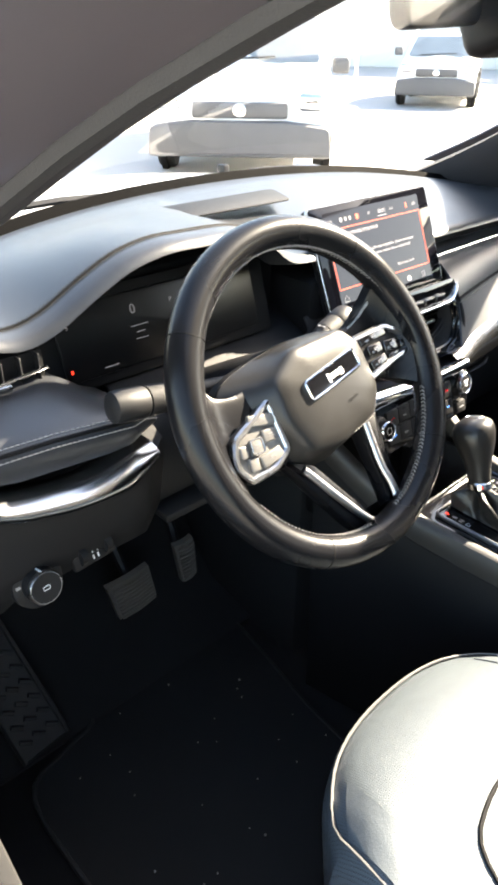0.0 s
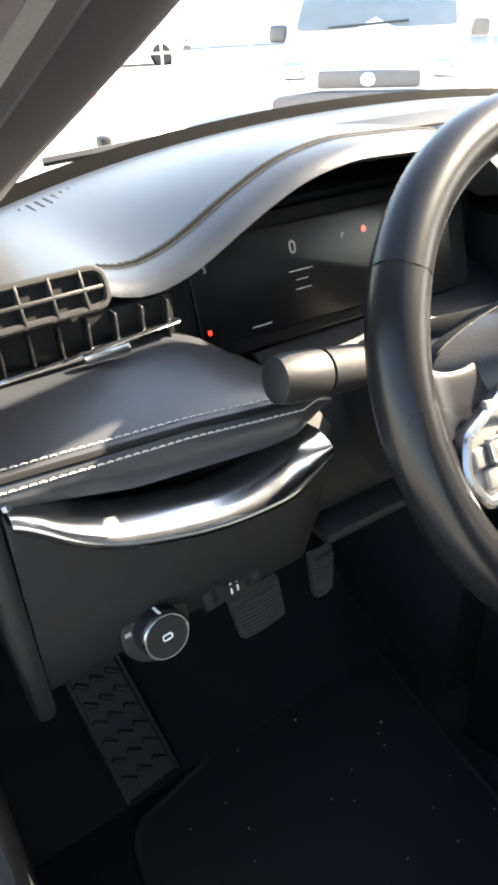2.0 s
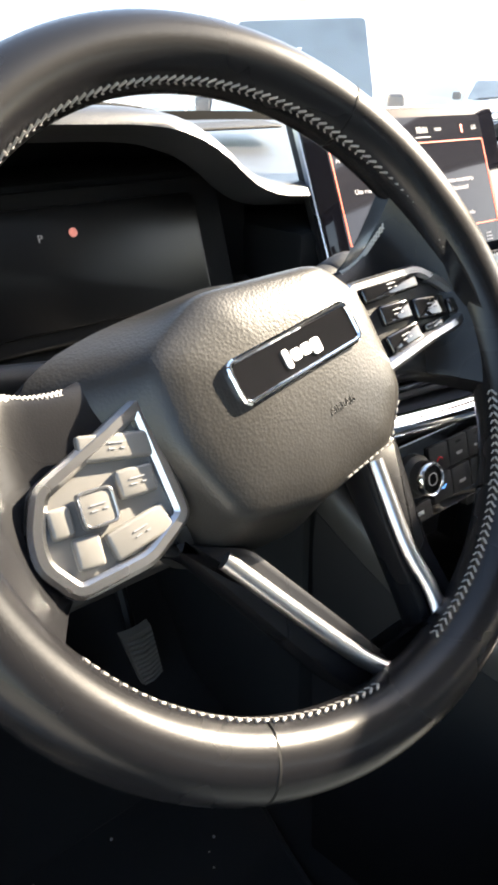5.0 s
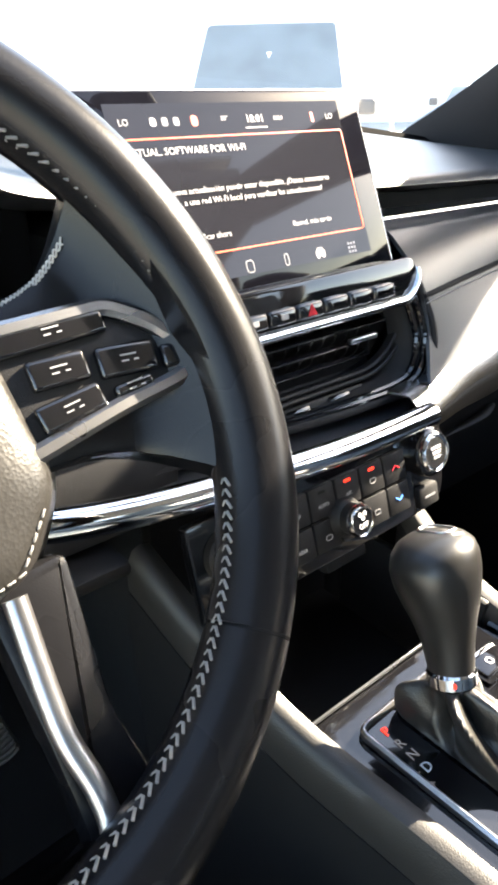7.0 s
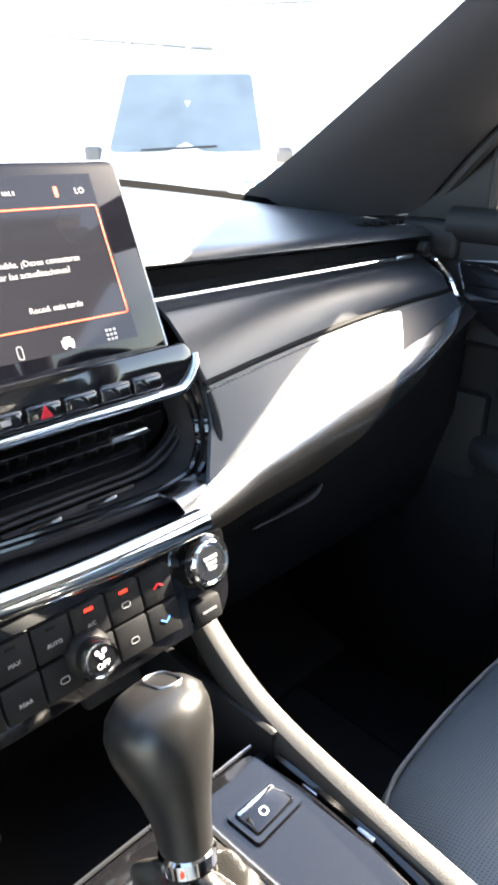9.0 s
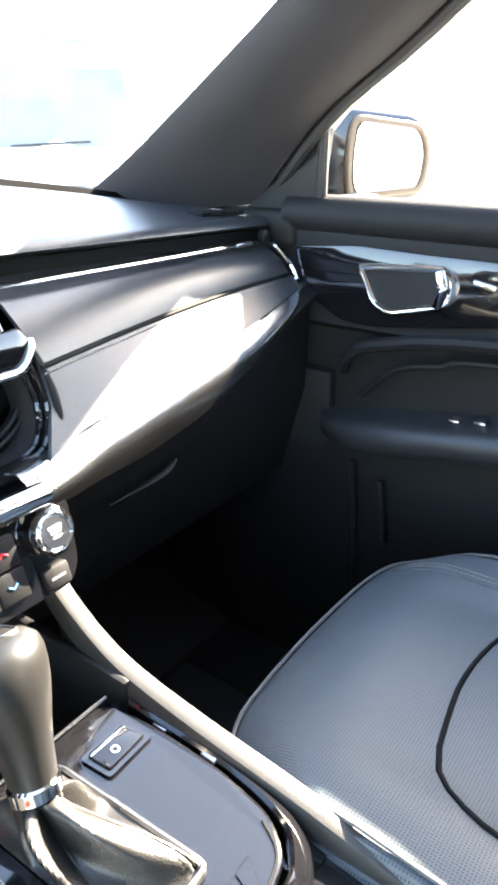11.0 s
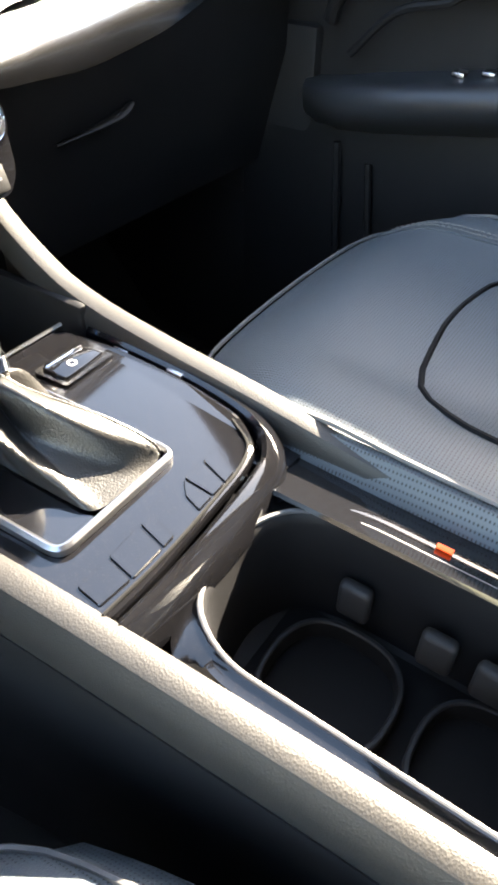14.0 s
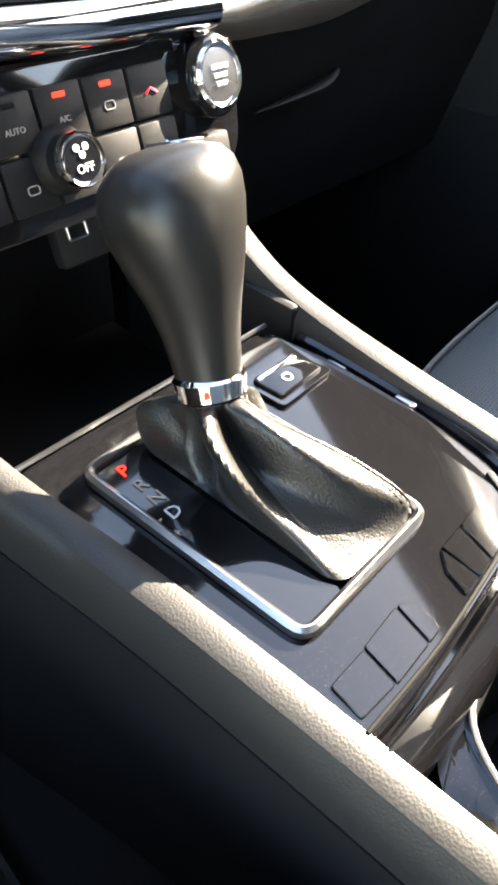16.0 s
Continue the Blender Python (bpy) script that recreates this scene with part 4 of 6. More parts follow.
words("ACTUAL. SOFTWARE POR WI-FI", -0.052, 0.037, 0.0075)
words("Una nueva actualización puede estar disponible. ¿Desea conectarse", -0.004, 0.008, 0.0064)
words("a una red Wi-Fi local para verificar las actualizaciones?", 0.002, 0.000, 0.0064)
words("Verificar ahora", -0.052, -0.026, 0.0062)
words("Recod. más tarde", 0.052, -0.026, 0.0062)
words("18:01", 0.018, 0.058, 0.0085)
words("LO", -0.100, 0.058, 0.0065)
words("LO", 0.100, 0.058, 0.0065)
words("30°", -0.012, 0.059, 0.0050)
words("104.9", 0.042, 0.058, 0.0048)
for k, x in enumerate((-0.076, -0.066, -0.056)):
    part("status_icon", prism(rounded(rect(0.005, 0.006), 0.002), 0.0003, m=pose(x, 0.058, 0.0014)), M_DIM if k else M_LIT, disp)
part("status_icon", prism(rounded(rect(0.006, 0.008), 0.003), 0.0003, m=pose(-0.040, 0.058, 0.0014)), M_ORANGE, disp)
part("status_icon", prism(rounded(rect(0.003, 0.008), 0.001), 0.0003, m=pose(0.080, 0.058, 0.0014)), M_ORANGE, disp)
part("underline", box((0.018, 0.0515, 0.0015), (0.022, 0.0008, 0.0003)), M_LIT, disp)
for k in range(6):
    x = -0.10 + k * 0.038
    if k == 4:
        b = join(box((x, -0.053, 0.0016), (0.010, 0.005, 0.0004)), box((x, -0.0505, 0.0016), (0.006, 0.004, 0.0004)), box((x - 0.003, -0.0555, 0.0016), (0.002, 0.003, 0.0004)), box((x + 0.003, -0.0555, 0.0016), (0.002, 0.003, 0.0004)))
    elif k == 5:
        b = join(*[box((x + i * 0.0035, -0.053 + j * 0.0035, 0.0016), (0.002, 0.002, 0.0004)) for i in (-1, 0, 1) for j in (-1, 0, 1)])
    elif k == 0:
        b = ring([(x - 0.005, -0.057), (x + 0.005, -0.057), (x + 0.005, -0.052), (x, -0.047), (x - 0.005, -0.052)], 0.0009, 0.0004, 0.0001, pose(0, 0, 0.0014))
    else:
        b = ring(rounded(rect(0.008 if k == 2 else 0.005, 0.010), 0.003), 0.0009, 0.0004, 0.0001, pose(x, -0.053, 0.0014))
    part("menu_icon", b, M_LIT if k in (4, 5) else M_DIM, disp)

# ---------- centre stack ----------
stack = thing("centre_stack", "black centre stack with chrome-framed vents and buttons", "centre stack", at=(CX, 0.2, 0.5))
wpart("stack_body", box((0.350, 0.29, 0.565), (0.29, 0.16, 0.17), 0.01), M_DARK, stack)
KM = basis((0.366, 0.170, 0.578), (1, 0, 0), (0, 0.25, 1))
# slanting plate with the button row, chrome lip below
wpart("screen_plinth", prism(rounded([(-0.136, -0.006), (0.128, -0.006), (0.146, 0.012), (0.138, 0.028), (-0.136, 0.028)], 0.006, 4), 0.014, 0.002, 2, KM), M_GLOSS, stack, "gloss black plinth below the screen")
wpart("chrome_lip", tube([KM @ Vector(p) for p in smooth_pts([(-0.140, -0.009, 0.014), (0.10, -0.009, 0.014), (0.128, -0.007, 0.014), (0.143, 0.006, 0.013), (0.147, 0.016, 0.010)], 24)], 0.0042, 10), M_CHROME, stack, "bright chrome lip")
for k in range(8):
    b = wpart("button", box((0, 0, 0), (0.0275, 0.0125, 0.010), 0.003, 3, KM @ pose(-0.112 + k * 0.0292, 0.004, 0.014)), M_GLOSS, stack)
    if k in (1, 2, 3):
        wpart("pictogram", box((0, 0, 0), (0.007, 0.004, 0.0006), 0, 1, KM @ pose(-0.112 + k * 0.0292, 0.004, 0.0194)), M_DIM, b)
    if k == 4:
        tri = prism([(-0.005, -0.004), (0.005, -0.004), (0, 0.005)], 0.0006, m=KM @ pose(-0.112 + k * 0.0292, 0.004, 0.019))
        wpart("pictogram", tri, M_REDP, b)
# vents
VM = basis((0.366, 0.168, 0.540), (1, 0, 0), (0, 0.12, 1))
VO = rounded([(-0.14, 0.030), (-0.14, -0.034), (0.092, -0.034), (0.122, -0.020), (0.146, 0.012), (0.148, 0.034)], 0.022, 6)
for k, (s, w) in enumerate(((1.0, 0.004), (0.955, 0.004))):
    wpart("vent_surround", ring([(x * s, y * (s if k == 0 else 0.86)) for x, y in VO], w, 0.012 - 0.003 * k, 0.0015, VM @ pose(0, 0, -0.004)), M_PLASTIC, stack)
wpart("vent_cavity", prism(rounded([(x * 0.94, y * 0.82) for x, y in VO[::1]], 0.001, 2), 0.002, m=VM @ pose(0, 0, -0.018)), M_DARK, stack)
for k in range(3):
    wpart("vent_slat", box((0, 0, 0), (0.235 - 0.012 * k, 0.0022, 0.016), 0.0008, 2, VM @ pose(-0.008 - 0.006 * k, 0.018 - 0.013 * k, 0.0, 18)), M_GLOSS, stack)
for k in range(16):
    wpart("vent_blade", box((0, 0, 0), (0.0015, 0.045, 0.012), 0.0005, 1, VM @ pose(-0.12 + k * 0.0145, 0.006, -0.010)), M_PLASTIC, stack)
wpart("vent_tab", box((0, 0, 0), (0.034, 0.005, 0.006), 0.0015, 2, VM @ pose(0.075, 0.0055, 0.009)), M_SATIN, stack)
sw = wpart("switch_bar", box((0, 0, 0), (0.115, 0.011, 0.010), 0.003, 2, basis((0.385, 0.160, 0.4985), (1, 0, 0), (0, 0.4, 1))), M_PLASTIC, stack)
for x in (0.36, 0.409):
    wpart("rocker", box((0, 0, 0), (0.028, 0.0075, 0.006), 0.0025, 2, basis((x, 0.1555, 0.4995), (1, 0, 0), (0, 0.4, 1))), M_GLOSS, sw)
# nested curved surrounds sweeping round the vent
VC = Vector((0.350, 0.146, 0.552))
SWEEP = smooth_pts([(0.506, 0.172, 0.604), (0.5135, 0.158, 0.580), (0.5150, 0.140, 0.545), (0.507, 0.132, 0.515), (0.482, 0.130, 0.4975), (0.400, 0.136, 0.494), (0.300, 0.150, 0.493), (0.215, 0.155, 0.494)], 60)
for k, sc_ in enumerate((1.0, 0.955, 0.915)):
    wpart("vent_sweep", tube([Vector((VC.x + (p.x - VC.x) * sc_, p.y + 0.005 * k, VC.z + (p.z - VC.z) * sc_)) for p in SWEEP], 0.0036, 8), (M_SOFT, M_GLOSS, M_GLOSS)[k], stack)
rows = [[Vector((VC.x + (p.x - VC.x) * q, p.y + dy, VC.z + (p.z - VC.z) * q)) for q, dy in ((1.02, 0.006), (0.97, 0.006), (0.92, 0.012), (0.87, 0.022), (0.85, 0.035))] for p in SWEEP]
wpart("sweep_panel", grid(rows, 0.003), M_SOFT, stack)
# padded band and chrome blade across
rows = []
for x in np.linspace(0.20, 0.488, 18):
    u = max(0, (x - 0.44) / 0.07)
    rows.append([(x, 0.215, 0.600), (x, 0.205, 0.585), (x, 0.200, 0.52), (x, 0.185, 0.492), (x, 0.150, 0.483), (x, 0.125, 0.482), (x, 0.112, 0.488), (x, 0.105, 0.490)])
wpart("stack_surround", grid(rows, -0.003), M_LEATHER, stack)
cb = smooth_pts([(0.06, 0.118, 0.527), (0.15, 0.100, 0.512), (0.25, 0.092, 0.502), (0.35, 0.088, 0.496), (0.455, 0.090, 0.493)], 24)
wpart("chrome_blade", tube(cb, 0.0105, 14, flat=1.0), M_CHROME, stack, "broad chrome trim blade")
# climate panel
PM = basis((0.330, 0.086, 0.450), (1, 0, 0), (0, 0.30, 1))
pan = thing("climate_panel", "gloss black climate control panel with button rows and round knobs", "control panel", m=PM)
part("fascia", prism(rounded([(-0.128, -0.042), (0.095, -0.042), (0.100, -0.042), (0.102, 0.034), (-0.128, 0.034)], 0.004, 3), 0.010, 0.0015, 2, pose(0, 0, -0.010)), M_GLOSS, pan)
labels = (("MAX", "AUTO", "A/C", "", ""), ("REAR", "", "", "", ""))
for j in range(2):
    for k in range(1, 7):
        x, y = 0.076 - (6 - k) * 0.028, 0.010 - j * 0.0275
        b = part("button", box((x, y, 0.001), (0.0265, 0.0255, 0.006), 0.0012, 2), M_PLASTIC, pan)
        s = labels[j][k - 2] if k >= 2 else ""
        if s:
            part("button_print", text_bm(s, 0.0040, pose(x, y - 0.003, 0.0042)), M_DIM, b)
        elif k in (1, 6):
            v = 0.0015 if j == 0 else -0.0015
            part("button_print", tube([(x - 0.004, y - v, 0.0042), (x, y + v, 0.0042), (x + 0.004, y - v, 0.0042)], 0.0007, 5), M_REDP if j == 0 else M_BLUE, b)
        else:
            part("button_print", ring(rounded(rect(0.007, 0.0045), 0.002), 0.0006, 0.0005, 0.0001, pose(x, y - 0.002, 0.004)), M_DIM, b)
        if j == 0 and k in (2, 3, 4, 5):
            part("indicator", box((x, y + 0.008, 0.0042), (0.007, 0.0024, 0.0008), 0.0003, 1), M_RED if k in (4, 5) else M_DARK, b)


def knob(x, y, r, parent, prints):
    c = part("knob", lathe([(r * 1.35, -0.002), (r * 1.3, 0.006), (r, 0.010), (r, 0.020), (r * 0.9, 0.022)], 32, pose(x, y, 0)), M_PLASTIC, parent)
    part("knob_ring", lathe([(r * 1.03, 0.018), (r * 1.05, 0.021), (r * 0.95, 0.0235), (r * 0.82, 0.0225)], 32, pose(x, y, 0)), M_CHROME, c, "chrome knob ring")
    part("knob_face", lathe([(r * 0.82, 0.0215), (r * 0.80, 0.0228), (0.0, 0.0228)], 32, pose(x, y, 0)), M_GLOSS, c)
    for s, dy, sz in prints:
        part("knob_print", text_bm(s, sz, pose(x, y + dy, 0.0230)), M_WHITE, c)


knob(-0.0985, 0.004, 0.0150, pan, ())
part("knob_mark", ring(rounded(rect(0.011, 0.011), 0.0054, 6), 0.0007, 0.0005, 0.0001, pose(-0.0985, 0.004, 0.0229)), M_DIM, pan)
mute = part("button", box((-0.100, -0.031, 0.001), (0.036, 0.017, 0.006), 0.0016, 2), M_PLASTIC, pan)
part("button_print", text_bm("MUTE", 0.0046, pose(-0.100, -0.031, 0.0042)), M_WHITE, mute)
knob(0.0120, -0.010, 0.0125, pan, (("OFF", -0.004, 0.0058),))
part("fan_mark", join(*[lathe([(0.0018, 0.0229), (0.0018, 0.0234)], 8, pose(0.0120 + 0.003 * math.cos(a), -0.0055 + 0.0022 * math.sin(a), 0)) for a in (0.5, 2.6, 4.7)]), M_WHITE, pan)
# start button on its own boss
stb = thing("start_button", "round engine start button with a chrome ring", "start button", m=basis((0.452, 0.090, 0.450), (1, 0, 0), (0, 0.30, 1)))
part("boss", prism(rounded([(-0.024, -0.045), (0.010, -0.045), (0.022, -0.030), (0.030, 0.026), (-0.022, 0.034)], 0.008, 4), 0.012, 0.002, 2, pose(0, 0, -0.012)), M_GLOSS, stb)
part("collar", lathe([(0.0225, 0), (0.0215, 0.010), (0.019, 0.012)], 32, pose(0, 0.008, 0)), M_GLOSS, stb)
part("chrome_ring", lathe([(0.0178, 0.010), (0.0178, 0.0145), (0.0162, 0.016), (0.0142, 0.0145)], 36, pose(0, 0.008, 0)), M_CHROME, stb)
part("cap", lathe([(0.0145, 0.012), (0.0135, 0.0150), (0.0, 0.0155)], 32, pose(0, 0.008, 0)), M_SATIN, stb)
for s, dy in (("ENGINE", 0.0048), ("START", 0.0), ("STOP", -0.0048)):
    part("button_print", text_bm(s, 0.0036, pose(0, 0.008 + dy * 0.9, 0.0157)), M_WHITE, stb)
b = part("display_switch", box((-0.005, -0.031, 0.002), (0.026, 0.020, 0.008), 0.003, 2), M_SOFT, stb)
part("switch_mark", box((-0.005, -0.031, 0.0062), (0.014, 0.002, 0.0006)), M_DIM, b)
# usb ports
usb = thing("usb_ports", "small black usb port block with pale outlines", "usb port", m=basis((0.372, 0.104, 0.387), (1, 0, 0), (0, 0.30, 1)))
part("block", box((0, 0, -0.006), (0.050, 0.036, 0.012), 0.003, 2), M_PLASTIC, usb)
for x in (-0.011, 0.012):
    part("port", ring(rounded(rect(0.014, 0.010), 0.002), 0.0014, 0.002, 0.0004, pose(x, 0.002, 0)), M_SATIN, usb)
    part("port_hole", box((x, 0.002, 0.0004), (0.011, 0.006, 0.0006)), M_DARK, usb)

# ---------- console ----------
con = thing("centre_console", "black centre console with leather-wrapped side rails and a piano black deck", "centre console", at=(CX, -0.1, 0.0))
LR = smooth_pts([(0.205, 0.165, 0.425), (0.216, 0.11, 0.388), (0.230, 0.05, 0.352), (0.240, 0.0, 0.334), (0.252, -0.07, 0.324), (0.259, -0.15, 0.320), (0.266, -0.24, 0.312), (0.275, -0.36, 0.301), (0.282, -0.52, 0.290)], 40)
RRL = smooth_pts([(0.470, 0.13, 0.412), (0.466, 0.095, 0.381), (0.463, 0.045, 0.352), (0.461, 0.0, 0.339), (0.460, -0.07, 0.329), (0.460, -0.15, 0.320), (0.458, -0.24, 0.309), (0.456, -0.36, 0.296), (0.456, -0.52, 0.284)], 40)
for pts, sd in ((LR, -1), (RRL, 1)):
    rows = []
    for p in pts:
        o = Vector((sd, 0, 0))
        z = Vector((0, 0, 1))
        rows.append([p - o * 0.013 - z * 0.020, p - o * 0.013 - z * 0.004, p - o * 0.009 + z * 0.004, p + z * 0.007, p + o * 0.007 + z * 0.004, p + o * 0.011 - z * 0.005, p + o * 0.013 - z * 0.020, p + o * 0.013 - z * 0.034, p - z * 0.034])
    wpart("side_rail", caps(grid(rows, close_v=True)), M_RAIL, con, "grained leather side rail")
    rows = []
    for p in pts:
        o = Vector((sd, 0, 0))
        rows.append([p + o * 0.010 - Vector((0, 0, 0.032)), p + o * 0.013 - Vector((0, 0, 0.06)), p + o * 0.012 - Vector((0, 0, 0.10)), Vector((p.x + sd * 0.006, p.y, 0.15)), Vector((p.x + sd * 0.0, p.y, 0.02)), Vector((p.x - sd * 0.005, p.y, -0.15))])
    wpart("side_panel", grid(rows, 0.004), M_SOFT, con, "matt black console side")
DECK = 0.330
dk = rounded([(0.246, 0.018), (0.262, -0.186), (0.300, -0.187), (0.394, -0.180), (0.416, -0.174), (0.434, -0.150), (0.441, -0.10), (0.440, -0.04), (0.434, 0.018)], 0.012, 5)
wpart("deck", prism(dk[::-1], 0.010, 0.003, 2, pose(0, 0, DECK - 0.010)), M_PIANO, con, "dusty piano black deck", smooth=False)
# trough to the right and behind, falling away
rows = [[(x, y, z) for x, z in ((0.262, 0.304), (0.30, 0.305), (0.40, 0.305), (0.448, 0.301))] for y in (-0.02, -0.12, -0.19)]
wpart("deck_base", grid(rows, 0.006), M_GLOSS, con)
rows = []
for k in range(16):
    y = 0.0 - k * 0.034
    rows.append([(0.398 + 0.048 * min(1, max(0, (y + 0.16) / 0.1)), y, 0.312), (0.415 + 0.03 * min(1, max(0, (y + 0.16) / 0.1)), y, 0.304), (0.449, y, 0.298)])
wpart("side_channel", grid(rows, 0.003), M_GLOSS, con, "gloss black channel beside the rail")
# gloss lip that runs round the rear of the deck
lip = smooth_pts([(0.270, -0.1915, 0), (0.30, -0.1925, 0), (0.350, -0.191, 0), (0.394, -0.187, 0), (0.418, -0.180, 0), (0.438, -0.156, 0), (0.447, -0.10, 0), (0.446, 0.0, 0)], 40)
rows = []
for i, p in enumerate(lip):
    d = (lip[min(i + 1, 39)] - lip[max(i - 1, 0)]).normalized()
    o = Vector((d.y, -d.x, 0))
    zz = 0.3295 - 0.055 * max(0.0, -p.y - 0.02)
    rows.append([p - o * 0.004 + Vector((0, 0, zz - 0.012)), p - o * 0.003 + Vector((0, 0, zz - 0.001)), p + Vector((0, 0, zz + 0.001)), p + o * 0.007 + Vector((0, 0, zz - 0.003)), p + o * 0.012 + Vector((0, 0, zz - 0.010)), p + o * 0.014 + Vector((0, 0, zz - 0.022))])
wpart("deck_lip", grid(rows, 0.002), M_PIANO, con, "gloss black lip round the deck")
# front edge and storage bin
wpart("bin_floor", box((0.345, 0.10, 0.235), (0.21, 0.21, 0.012), 0.004), M_DARK, con)
wpart("bin_front", box((0.345, 0.014, 0.275), (0.20, 0.006, 0.09)), M_PLASTIC, con)
wpart("bin_back", box((0.345, 0.212, 0.33), (0.22, 0.02, 0.20), 0.006), M_DARK, con)
wpart("bin_wall", box((0.240, 0.09, 0.285), (0.010, 0.17, 0.10), 0.004), M_PLASTIC, con)
wpart("bin_wall", box((0.450, 0.09, 0.290), (0.010, 0.17, 0.11), 0.004), M_PLASTIC, con)
wpart("bin_edge", tube([(0.247, 0.019, 0.3305), (0.436, 0.019, 0.3305)], 0.0016, 6), M_SATIN, con)
# gear gate
GF = rounded([(0.2695, -0.006), (0.2800, -0.143), (0.3790, -0.1415), (0.3690, -0.002)], 0.011, 6)
wpart("gate_frame", ring(GF, 0.0048, 0.0065, 0.002, pose(0, 0, DECK)), M_SATIN, con, "satin chrome gear gate frame")
wpart("gate_plate", prism(rounded([(0.273, -0.010), (0.283, -0.139), (0.312, -0.139), (0.308, -0.010)][::-1], 0.004, 3), 0.0015, m=pose(0, 0, DECK + 0.0005)), M_GLOSS, con)
for s, y, m in (("P", -0.020, M_RED), ("R", -0.0325, M_DIM), ("N", -0.0435, M_DIM), ("D", -0.0555, M_WHITE)):
    wpart("gate_letter", text_bm(s, 0.0105, pose(0.287 - 0.02 * y, y, DECK + 0.0024, 0, 0, 0), 0.0002), m, con)
wpart("gate_letter", text_bm("+", 0.008, pose(0.281, -0.066, DECK + 0.0024), 0.0002), M_DIM, con)
wpart("gate_letter", text_bm("-", 0.008, pose(0.280, -0.054, DECK + 0.0024), 0.0002), M_DIM, con)
# parking brake switch and mode buttons
wpart("brake_recess", prism(rounded([(0.381, -0.012), (0.384, -0.042), (0.430, -0.040), (0.424, -0.012)][::-1], 0.003, 3), 0.0012, m=pose(0, 0, DECK + 0.0005)), M_GLOSS, con)
pb = wpart("park_brake_switch", prism(rounded([(0.3855, -0.016), (0.388, -0.0375), (0.4255, -0.0360), (0.4200, -0.016)][::-1], 0.002, 3), 0.003, 0.0010, 2, pose(0, 0, DECK + 0.001)), M_GLOSS, con, "silver-edged electric parking brake switch")
wpart("switch_edge", box((0.4035, -0.0185, DECK + 0.0040), (0.034, 0.0042, 0.0024), 0.001, 2), M_CHROME, pb)
wpart("switch_mark", ring(rounded(rect(0.0065, 0.0065), 0.003), 0.0009, 0.0005, 0.0001, pose(0.402, -0.0285, DECK + 0.0042)), M_WHITE, pb)
# mode buttons: two rows of keys with a chamfered end each
for cell in ([(0.274, -0.1605), (0.2965, -0.1605), (0.2935, -0.179), (0.2725, -0.1775)], [(0.2975, -0.160), (0.3230, -0.1585), (0.3185, -0.1790), (0.2945, -0.1795)], [(0.3240, -0.1585), (0.3320, -0.1625), (0.3290, -0.1785), (0.3195, -0.1790)],
             [(0.3650, -0.1560), (0.3645, -0.1775), (0.3515, -0.1780), (0.3555, -0.1650)], [(0.3660, -0.1560), (0.3835, -0.1555), (0.3770, -0.1770), (0.3655, -0.1775)], [(0.3845, -0.1555), (0.4000, -0.1545), (0.3880, -0.1760), (0.3780, -0.1770)]):
    cc = sum((Vector(p) for p in cell), Vector((0, 0))) / len(cell)
    cell = sorted(cell, key=lambda p: math.atan2(p[1] - cc.y, p[0] - cc.x))
    key_ = wpart("mode_button", prism(rounded(cell, 0.0016, 3), 0.0016, 0.0005, 1, pose(0, 0, DECK - 0.0004)), M_PIANO, con, smooth=False)
    wpart("button_gap", ring(rounded(cell, 0.0016, 3), 0.0004, 0.0007, 0.0001, pose(0, 0, DECK - 0.0003)), M_RUBBER, key_)
wpart("button_gap", tube(smooth_pts([(0.270, -0.182, DECK + 0.0006), (0.32, -0.1825, DECK + 0.0006), (0.370, -0.179, DECK + 0.0006), (0.395, -0.176, DECK + 0.0006), (0.414, -0.168, DECK + 0.0006), (0.426, -0.148, DECK + 0.0006)], 20), 0.0011, 6), M_DARK, con)
for y in (-0.035, -0.085):
    wpart("rail_clip", box((0.4450, y, 0.3235), (0.006, 0.014, 0.004), 0.001), M_SATIN, con)
# the deck falls gently to the rear
for ob in con.children_recursive:
    if ob.name.split(".")[0] in ("deck", "gate_frame", "gate_plate", "gate_letter", "mode_button", "button_gap", "brake_recess", "park_brake_switch", "switch_edge", "switch_mark"):
        for v in ob.data.vertices:
            v.co.z -= 0.055 * max(0.0, -(v.co.y - 0.1) - 0.02)
# cup holder
CP = rounded([(0.291, -0.236), (0.311, -0.203), (0.368, -0.196), (0.400, -0.212), (0.411, -0.25), (0.409, -0.44), (0.291, -0.44)], 0.018, 6)
CC = Vector((0.350, -0.32))
rows = [[Vector((max(0.281, CC.x + (px - CC.x) * a), CC.y + (py - CC.y) * b, 0.3035 - 0.004 * (a > 1.2))) for px, py in CP] for a, b in ((1.42, 1.04), (1.16, 1.035), (1.04, 1.02))]
for a, z in ((1.0, 0.3055), (0.972, 0.303), (0.955, 0.296), (0.93, 0.262), (0.91, 0.217), (0.6, 0.213), (0.02, 0.213)):
    rows.append([Vector((CC.x + (px - CC.x) * a, CC.y + (py - CC.y) * a, z)) for px, py in CP])
wpart("cup_surround", grid(rows[:4], close_v=True), M_PIANO, con, "gloss black cup holder surround")
wpart("cup_holder", grid(rows[3:], close_v=True), M_PLASTIC, con, "deep satin black cup holder with a paler rim")
# grey rim tube, its paler tone standing for sunlight on the cup edge
wpart("cup_rim", tube([Vector((CC.x + (px - CC.x) * 0.992, CC.y + (py - CC.y) * 0.992, 0.3050)) for px, py in CP], 0.0016, 8, closed=True), M_BUMPER, con, "grey cup holder lip, paler for the sun along it")
